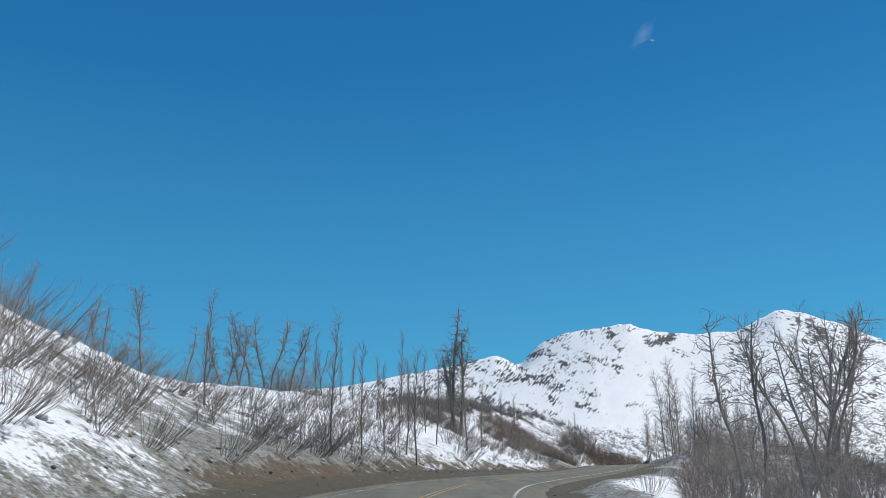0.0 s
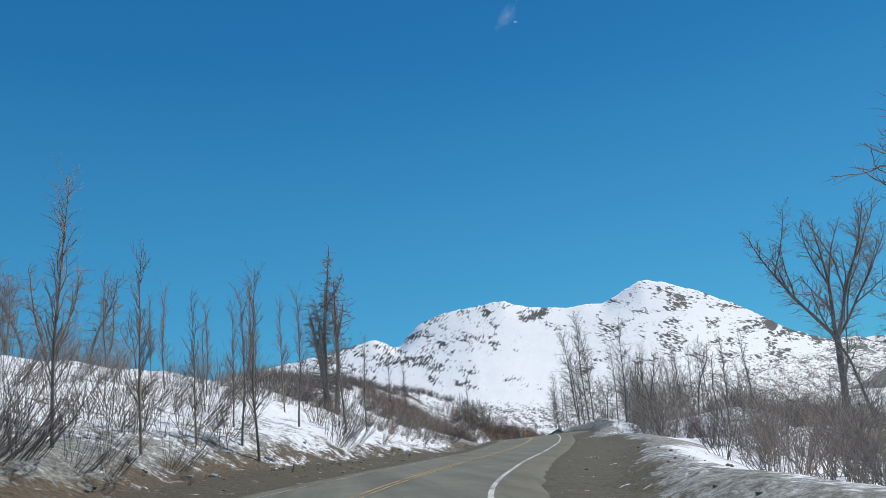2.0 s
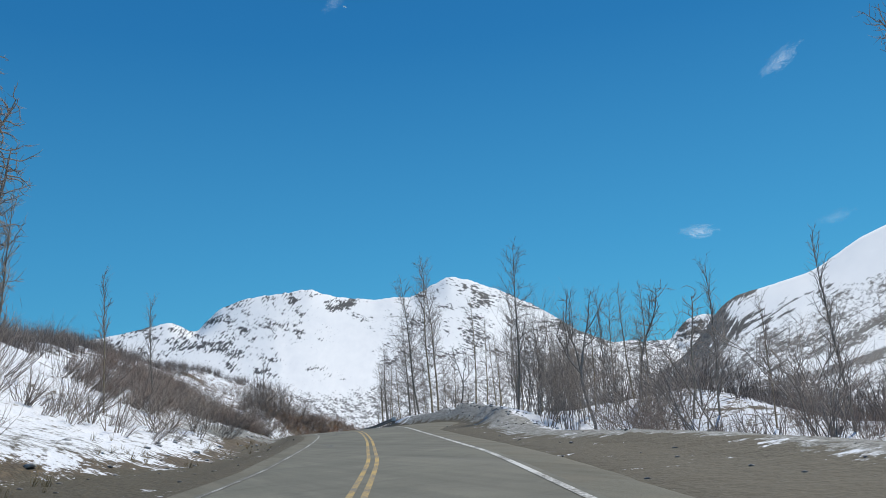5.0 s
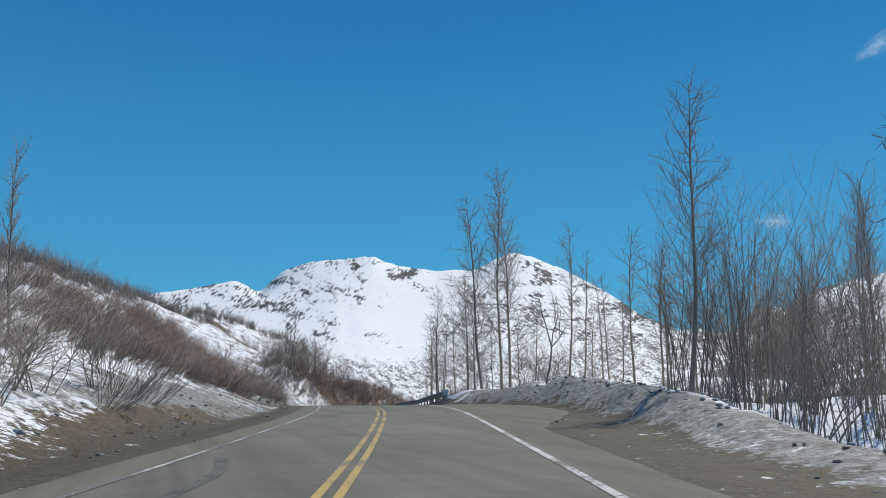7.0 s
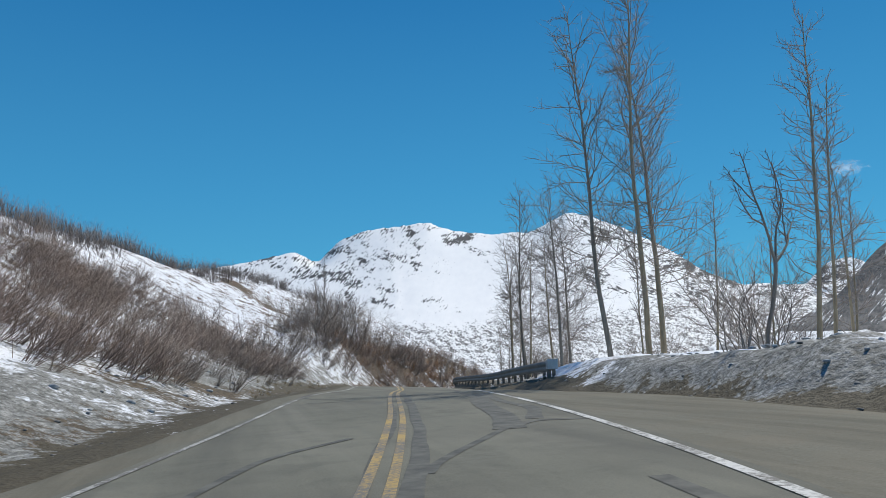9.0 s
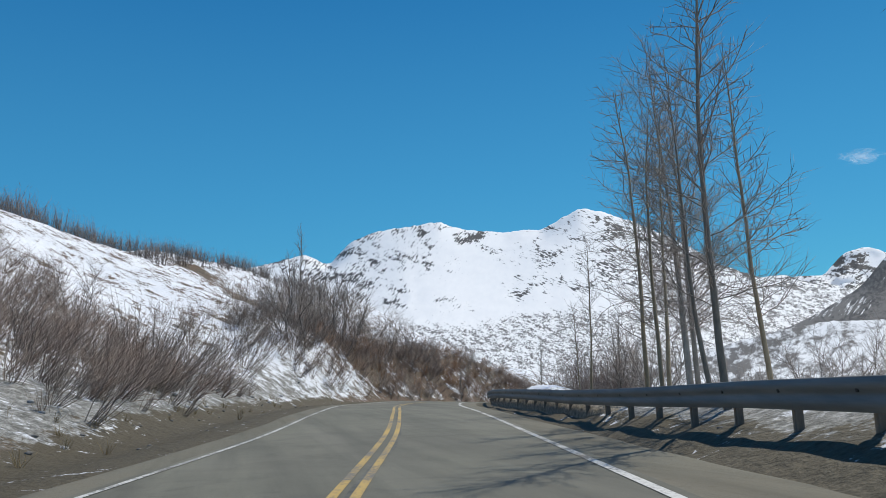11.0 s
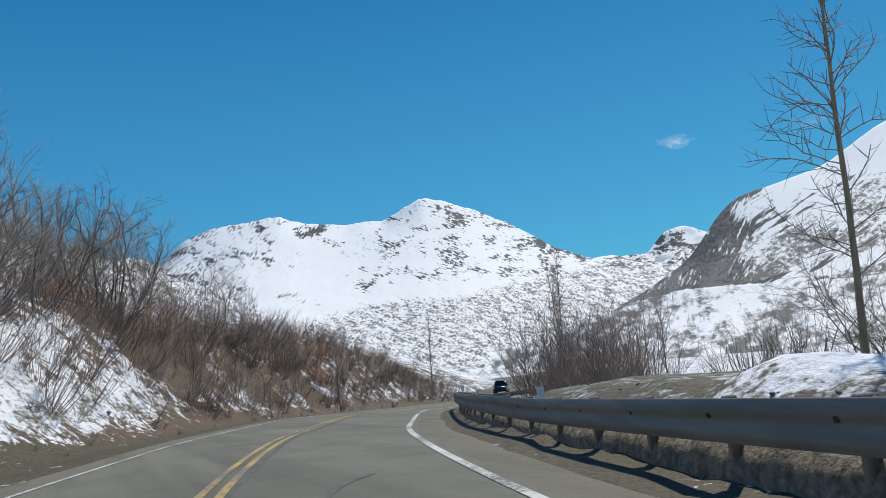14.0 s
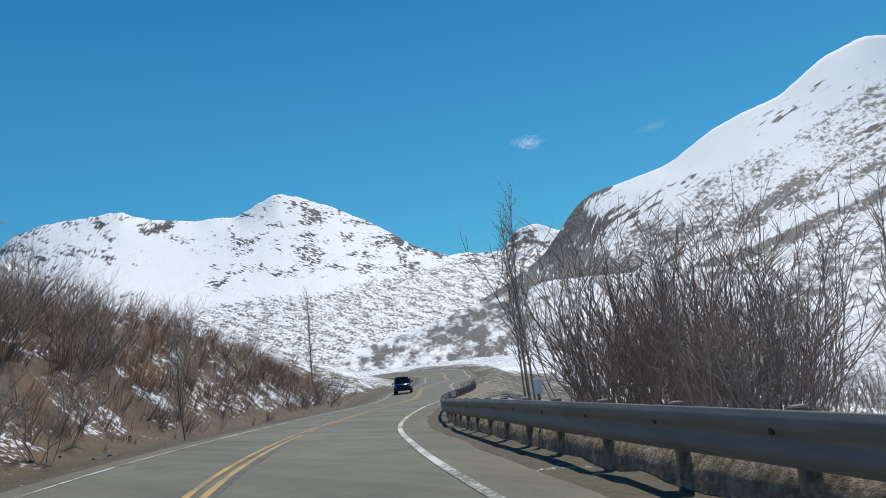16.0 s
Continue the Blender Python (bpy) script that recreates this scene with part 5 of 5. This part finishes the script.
# the blunt end: a bent steel wing, a box of timber and a kicked-out stub
p, n = rail_point(np.array([-0.1]), 0, np.array([0.0]))
a = math.degrees(math.atan2(n[0, 1], n[0, 0]))
bm = bmesh.new()
box_bm(bm, (0.42, 0.035, 0.40), (0.12, 0, RAIL_TOP - 0.12), 0.012)
box_bm(bm, (0.03, 0.30, 0.36), (-0.08, 0.16, RAIL_TOP - 0.14), 0.01)
end = part("end_wing", bm, mat_simple("pale_rail_end", (0.5, 0.5, 0.46), (0.66, 0.65, 0.6), 4, 0.6, 0.1), rail, "pale bent steel end wing")
end.matrix_basis = pose(*p[0], 0, 0, a)
bm = bmesh.new()
box_bm(bm, (0.16, 0.16, 1.0), (0.02, 0.3, 0.1), 0.012)
box_bm(bm, (0.12, 0.9, 0.12), (0.02, 0.9, 0.12), 0.012)
box_bm(bm, (0.10, 0.10, 0.5), (-0.14, 0.55, 0.10), 0.012, Matrix.Rotation(radians(40), 4, "X"))
end = part("end_post", bm, POSTWOOD, rail, "splintered timber end post")
end.matrix_basis = pose(*p[0], 0, 0, a)


# the dirt that the ploughs have pushed under the rail and behind it
s = np.arange(9.0, BEAM * POSTS, 0.12)
rows = []
for o, u in ((0.0, -0.12), (0.10, 0.02), (0.16, 0.26), (0.24, 0.43), (0.5, 0.50), (1.1, 0.48), (1.9, 0.44), (2.7, 0.34)):
    rise = smooth_step(9, 22, s)
    q = rail_point(s, 0.0, np.full(len(s), o))[0]
    q[:, 2] += u * rise - 0.15 * (1 - rise) + (0.05 * value_noise(s / 0.8, np.full(len(s), o * 2.5), 91, 4) + 0.06 * value_noise(s / 0.25, np.full(len(s), o * 9), 92, 3)) * (1.4 if o < 0.4 else 1.0)
    rows.append(q)
q = rail_point(s, 0.0, np.full(len(s), 4.2))[0]
q[:, 2] = land(q[:, 0], q[:, 1])[0] - 0.25
v = np.array(rows + [q])
bank = mesh_object("ground_bank", v.reshape(-1, 3), grid_faces(len(v), len(s)), PLOUGH_DIRT, smooth=True)
tagged(bank, "brown ploughed dirt heaped under and behind the guard rail", "bank", kind="structure")


# ---------------------------------------------------------------- delineators
def delineator(x, y, z, turn):
    root = new("delineator_post")
    root.matrix_basis = pose(x, y, z, 0, 0, turn)
    bm = bmesh.new()
    box_bm(bm, (0.05, 0.03, 1.2), (0, 0, 0.5), 0.006)
    part("post", bm, POSTWOOD, root)
    bm = bmesh.new()
    box_bm(bm, (0.14, 0.012, 0.235), (0, -0.025, 1.0), 0.003)
    part("reflector", bm, mat_simple("white_reflector", (0.72, 0.72, 0.72), (0.8, 0.8, 0.8), 5, 0.4), root, "white reflector plate")
    return tagged(root, "slim delineator post with a white reflector behind the rail", "delineator post", "delineators")


for s, turn, low in ((47.5, -20, 0.96), (70.3, -25, 0.84), (84.5, -30, 0.84)):
    q = rail_point(np.array([s]), RAIL_TOP - low, np.array([0.36]))[0][0]
    delineator(q[0], q[1], q[2], turn)


# ---------------------------------------------------------------- tar seams and patches on the road
def tar_seam(points, width, seed, lift):
    """A poured tar seam through (y, distance from the centre) points."""
    rng = np.random.RandomState(seed)
    pts = spline([(y, d, 0, 0) for y, d in points], 0.15)[:, :2]
    q = np.interp(pts[:, 0], ROAD[:, 1], np.arange(len(ROAD)))
    k = np.floor(q).astype(int)
    fr = (q - k)[:, None]
    c = ROAD[k] * (1 - fr) + ROAD[k + 1] * fr
    n = RIGHT[k] * (1 - fr) + RIGHT[k + 1] * fr
    d = pts[:, 1] + np.convolve(np.cumsum(rng.normal(0, 0.014, len(pts) + 12)), np.ones(13) / 13, "valid")
    p = np.concatenate([c[:, :2] + n * d[:, None], (c[:, 2] - c[:, 3] * d + lift)[:, None]], 1)
    t = np.gradient(p, axis=0)[:, :2]
    t /= np.linalg.norm(t, axis=1)[:, None] + 1e-9
    w = width * (0.55 + 0.9 * np.convolve(rng.rand(len(p) + 16), np.ones(17) / 17, "valid"))[:, None] / 2
    side = np.stack([t[:, 1], -t[:, 0]], 1) * w
    a, b = p.copy(), p.copy()
    tilt = c[:, 3] * np.sum(side * n, 1)
    a[:, :2] -= side
    b[:, :2] += side
    a[:, 2] += tilt
    b[:, 2] -= tilt
    v = np.stack([a, b], 1).reshape(-1, 3)
    ob = mesh_object("road_seam", v, grid_faces(len(p), 2), TAR)
    return tagged(ob, "dark poured tar seam on the asphalt", "road seam", kind="structure")


RIGHT_LANE = ((0.14, ((127.6, 0.5), (128.6, 0.7), (130.5, 1.35), (132, 1.9))), (0.5, ((131.5, 1.8), (134, 2.05), (138, 2.25), (144, 2.8))), (0.22, ((131.6, 1.8), (132.6, 2.4), (132.4, 3.3))), (0.3, ((133, 2.5), (136, 2.9), (140, 2.7), (145, 2.9))),
              (0.2, ((153.5, 2.6), (148, 2.55), (144, 2.45), (140.5, 2.45))), (0.14, ((146, 0.35), (145.2, 1.8), (145, 2.95))), (0.2, ((121.4, 3.3), (121.4, 2.65), (123.5, 2.75), (126.6, 2.5))), (0.12, ((186, 0.5), (187, 0.9), (191, 1.6), (192.4, 2.2))))
LEFT_LANE = ((0.15, ((131.6, -0.65), (130, -1.5), (128.6, -1.8), (125, -2.0))), (0.16, ((120.5, -2.15), (122.4, -2.05), (124.6, -1.7), (126.6, -1.1))), (0.14, ((152, -3.3), (148, -3.2), (145.4, -2.5), (143.9, -1.45))), (0.14, ((142.9, -2.6), (142.8, -1.2))),
             (0.22, ((100.4, -1.9), (103, -1.95), (105.8, -2.6))), (0.14, ((145, -2.6), (145, -0.9))), (0.1, ((184, -3.2), (184, -1.6), (183.8, -0.8))), (0.1, ((209.2, -2.8), (208.4, -1.3), (208.2, 0.2), (206.8, 1.5))), (0.22, ((126, 0.34), (132, 0.3), (140, 0.36), (150, 0.32))), (0.16, ((122, 0.0), (130, 0.02), (140, -0.02), (152, 0.0))), (0.1, ((152, 0.0), (180, 0.0), (210, 0.0), (240, 0.0))))
for k, (w, pts) in enumerate(RIGHT_LANE + LEFT_LANE):
    tar_seam(pts, w, 60 + k, 0.0056 + 0.0011 * (k % 3))


# ---------------------------------------------------------------- cars down the road
CARPAINT = mat_simple("dark_blue_car_paint", (0.012, 0.02, 0.045), (0.016, 0.028, 0.06), 3, 0.25, 0.3, 0.02, 0.001, None, 0.6)
GLASS = Mat("dark_car_glass", 0.08, 0, 0.6).color((0.01, 0.012, 0.015)).m
RUBBER = mat_simple("tyre_rubber", (0.015, 0.015, 0.015), (0.03, 0.03, 0.03), 20, 0.9)
LENS = Mat("headlight_lens", 0.15, 0, 0.6).color((0.75, 0.77, 0.8)).m
CHROME = Mat("grey_wheel_metal", 0.35, 0.8, 0.5).color((0.45, 0.45, 0.46)).m


def car(name, x, y, z, turn, pitch, paint, label):
    """A sport utility car, 4.6 m long, its nose along +y."""
    root = new(name)
    root.matrix_basis = pose(x, y, z, pitch, 0, turn)

    def loft(sections):
        bm = bmesh.new()
        rings = []
        for yy, w, lo, hi, tuck in sections:
            ring = [(-w, lo), (-w - 0.03, (lo + hi) / 2), (-w + tuck, hi), (w - tuck, hi), (w + 0.03, (lo + hi) / 2), (w, lo)]
            rings.append([bm.verts.new((px, yy, pz)) for px, pz in ring])
        for r0, r1 in zip(rings, rings[1:]):
            for k in range(6):
                bm.faces.new((r0[k], r0[(k + 1) % 6], r1[(k + 1) % 6], r1[k]))
        bm.faces.new(rings[0])
        bm.faces.new(rings[-1][::-1])
        bmesh.ops.recalc_face_normals(bm, faces=bm.faces)
        bmesh.ops.bevel(bm, geom=list(bm.edges), offset=0.035, segments=2, affect="EDGES")
        return bm

    part("body", loft(((-2.3, 0.84, 0.4, 0.95, 0.05), (-2.2, 0.9, 0.3, 1.05, 0.06), (0.6, 0.93, 0.28, 1.05, 0.06), (1.9, 0.9, 0.28, 0.98, 0.12), (2.3, 0.8, 0.36, 0.82, 0.14))), paint, root, smooth=True)
    part("cabin", loft(((-2.2, 0.84, 1.0, 1.55, 0.2), (-1.7, 0.86, 1.0, 1.75, 0.18), (0.1, 0.86, 1.0, 1.76, 0.18), (0.95, 0.84, 1.0, 1.08, 0.1))), paint, root, smooth=True)
    bm = bmesh.new()
    vs = [bm.verts.new(c) for c in ((-0.74, 0.90, 1.12), (0.74, 0.90, 1.12), (0.62, 0.24, 1.70), (-0.62, 0.24, 1.70))]
    bm.faces.new(vs)
    bmesh.ops.solidify(bm, geom=list(bm.faces), thickness=-0.03)
    part("windscreen", bm, GLASS, root)
    for sx in (-1, 1):
        bm = bmesh.new()
        box_bm(bm, (0.02, 2.2, 0.42), (sx * 0.80, -0.75, 1.36), 0.006)
        part("side_window", bm, GLASS, root)
        bm = bmesh.new()
        box_bm(bm, (0.34, 0.08, 0.16), (sx * 0.6, 2.24, 0.72), 0.03)
        part("headlight", bm, LENS, root, "clear headlight")
        bm = bmesh.new()
        box_bm(bm, (0.2, 0.12, 0.14), (sx * 1.0, 0.72, 1.12), 0.03)
        part("mirror", bm, paint, root)
        for yy in (-1.4, 1.42):
            bm = bmesh.new()
            bmesh.ops.create_cone(bm, cap_ends=True, segments=20, radius1=0.36, radius2=0.36, depth=0.24, matrix=Matrix.Translation((sx * 0.82, yy, 0.36)) @ Matrix.Rotation(radians(90), 4, "Y"))
            wheel = part("wheel", bm, RUBBER, root)
            bm = bmesh.new()
            bmesh.ops.create_cone(bm, cap_ends=True, segments=14, radius1=0.22, radius2=0.2, depth=0.03, matrix=Matrix.Translation((sx * 0.945, yy, 0.36)) @ Matrix.Rotation(radians(90), 4, "Y"))
            part("rim", bm, CHROME, wheel)
    bm = bmesh.new()
    box_bm(bm, (0.75, 0.06, 0.2), (0, 2.3, 0.6), 0.02)
    part("grille", bm, BOLT, root)
    bm = bmesh.new()
    box_bm(bm, (1.7, 0.14, 0.16), (0, 2.26, 0.42), 0.03)
    part("bumper", bm, BOLT, root)
    return tagged(root, label, "car")


i = int(np.argmin(np.hypot(ROAD[:, 0] - 92, ROAD[:, 1] - 274)))
q = on_road(np.array(i), np.array(-1.7))
car("car", q[0], q[1], q[2], math.degrees(math.atan2(-tang[i, 0], tang[i, 1])) + 180, 5.0, CARPAINT, "dark blue sport utility car coming up the road")


# ---------------------------------------------------------------- stones and snow clods on the verges
def clods(name, seed, n, ys, ds, size, material, label):
    rng = np.random.RandomState(seed)
    bm = bmesh.new()
    bmesh.ops.create_icosphere(bm, subdivisions=1, radius=1.0)
    v0 = np.array([v.co for v in bm.verts])
    f0 = np.array([[v.index for v in f.verts] for f in bm.faces])
    bm.free()
    p, s = scatter(seed, n, ys, ds, size)
    vs, fs = [], []
    for k, (q, r) in enumerate(zip(p, s)):
        v = v0 * (1 + rng.normal(0, 0.16, (len(v0), 1))) * r * np.array([1, rng.uniform(0.6, 1.2), rng.uniform(0.4, 0.7)])
        vs.append(v + q)
        fs.append(f0 + k * len(v0))
    return tagged(mesh_object(name, np.vstack(vs), np.vstack(fs), material), label, "stones", kind="stuff")


STONE = mat_simple("verge_stone", (0.11, 0.105, 0.095), (0.27, 0.26, 0.24), 6, 0.9)
OLD_SNOW = mat_simple("grey_old_snow", (0.16, 0.16, 0.155), (0.55, 0.56, 0.56), 7, 0.8)
clods("verge_stones_left", 71, 260, (5, 235), (-8.6, -5.3), (0.03, 0.11), STONE, "loose stones along the verge")
clods("verge_stones_right", 72, 240, (20, 210), (5.6, 9.0), (0.02, 0.08), STONE, "loose stones along the gravel edge")
clods("snow_clods_left", 73, 170, (8, 240), (-10.5, -7.8), (0.05, 0.2), OLD_SNOW, "grey clods of old ploughed snow")
clods("snow_clods_right", 74, 420, (88, 146), (8.7, 10.6), (0.03, 0.12), OLD_SNOW, "grey clods of old ploughed snow")


brush_field("brush_on_shelf", *scatter(97, 60, (196, 226), (9.5, 15.5), (0.3, 0.6)), 97, TWIG_GREY, "small leafless shoots on the gravel behind the guard rail", stems=9, twigs=3, thick=0.012)


# ---------------------------------------------------------------- clouds and an aircraft in the sky
def wisp(az, el, wide, tall, turn, seed, dense):
    """A thin wisp of cloud far off."""
    k = Mat("thin_cloud", 1.0, 0, 0.0)
    k.color((0.9, 0.92, 0.95))
    c = k.n.new("ShaderNodeVectorMath")
    c.operation = "LENGTH"
    k.l.new(k.mapped((1.0 / wide, 1.0 / tall, 0)), c.inputs[0])
    shape = k.math("SUBTRACT", 1.0, c.outputs["Value"], True)
    t = k.noise(3.0 / wide, 6, 0.62, (1, 2.2, 1), 1.2)
    t.node.inputs["Scale"].default_value = 2.0 / wide
    al = k.math("MULTIPLY", k.ramp(k.math("ADD", k.math("MULTIPLY", shape, 0.95), k.math("MULTIPLY", k.math("SUBTRACT", t, 0.5), 1.5)), (0.34, 0), (1.0, 1)), dense)
    em = k.n.new("ShaderNodeBsdfTranslucent")
    em.inputs[0].default_value = (0.95, 0.96, 0.98, 1)
    df = k.n.new("ShaderNodeBsdfDiffuse")
    df.inputs[0].default_value = (0.95, 0.96, 0.98, 1)
    ad = k.n.new("ShaderNodeMixShader")
    tr = k.n.new("ShaderNodeBsdfTransparent")
    mx = k.n.new("ShaderNodeMixShader")
    k.l.new(em.outputs[0], ad.inputs[1])
    k.l.new(df.outputs[0], ad.inputs[2])
    k.l.new(al, mx.inputs[0])
    k.l.new(tr.outputs[0], mx.inputs[1])
    k.l.new(ad.outputs[0], mx.inputs[2])
    k.l.new(mx.outputs[0], k.n["Material Output"].inputs[0])
    d = 4300.0
    a, e = radians(az), radians(el)
    eye = Vector((40, 150, 0))
    at = eye + Vector((math.sin(a) * math.cos(e), math.cos(a) * math.cos(e), math.sin(e))) * d
    n = 12
    u, v = np.meshgrid(np.linspace(-wide, wide, n), np.linspace(-tall, tall, n))
    bulge = (1 - (u / wide) ** 2) * (1 - (v / tall) ** 2) * 40
    ob = mesh_object("sky_cloud", np.stack([u.ravel(), v.ravel(), bulge.ravel()], 1), grid_faces(n, n), k.m, smooth=True)
    ob.matrix_basis = look(at, eye) @ pose(0, 0, 0, 0, 180, 0) @ pose(0, 0, 0, 0, 0, turn)
    ob.visible_shadow = False
    return tagged(ob, "small thin white wisp of cloud", "cloud", kind="structure")


wisp(43.5, 11.2, 140, 62, 0, 3, 0.5)
wisp(50.8, 21.9, 170, 70, 35, 5, 0.35)
wisp(52.5, 10.8, 130, 50, 15, 7, 0.16)
wisp(17.0, 30.4, 130, 60, 50, 9, 0.16)
plane = new("aircraft")
e, a = radians(28.9), radians(17.6)
plane.matrix_basis = pose(math.sin(a) * math.cos(e) * 3800, math.cos(a) * math.cos(e) * 3800, math.sin(e) * 3800, 10, 10, 20)
WHITE = mat_simple("white_aircraft_skin", (0.78, 0.78, 0.78), (0.84, 0.84, 0.84), 0.1, 0.4)
bm = bmesh.new()
bmesh.ops.create_cone(bm, cap_ends=True, segments=12, radius1=1.3, radius2=0.5, depth=20, matrix=Matrix.Rotation(radians(90), 4, "Y"))
part("fuselage", bm, WHITE, plane)
bm = bmesh.new()
box_bm(bm, (3, 22, 0.5), (-1, 0, 0), 0.1)
part("wing", bm, WHITE, plane)
bm = bmesh.new()
box_bm(bm, (2, 0.4, 4), (8.6, 0, 2), 0.1)
part("fin", bm, WHITE, plane)
tagged(plane, "tiny white aircraft high in the sky", "aircraft")
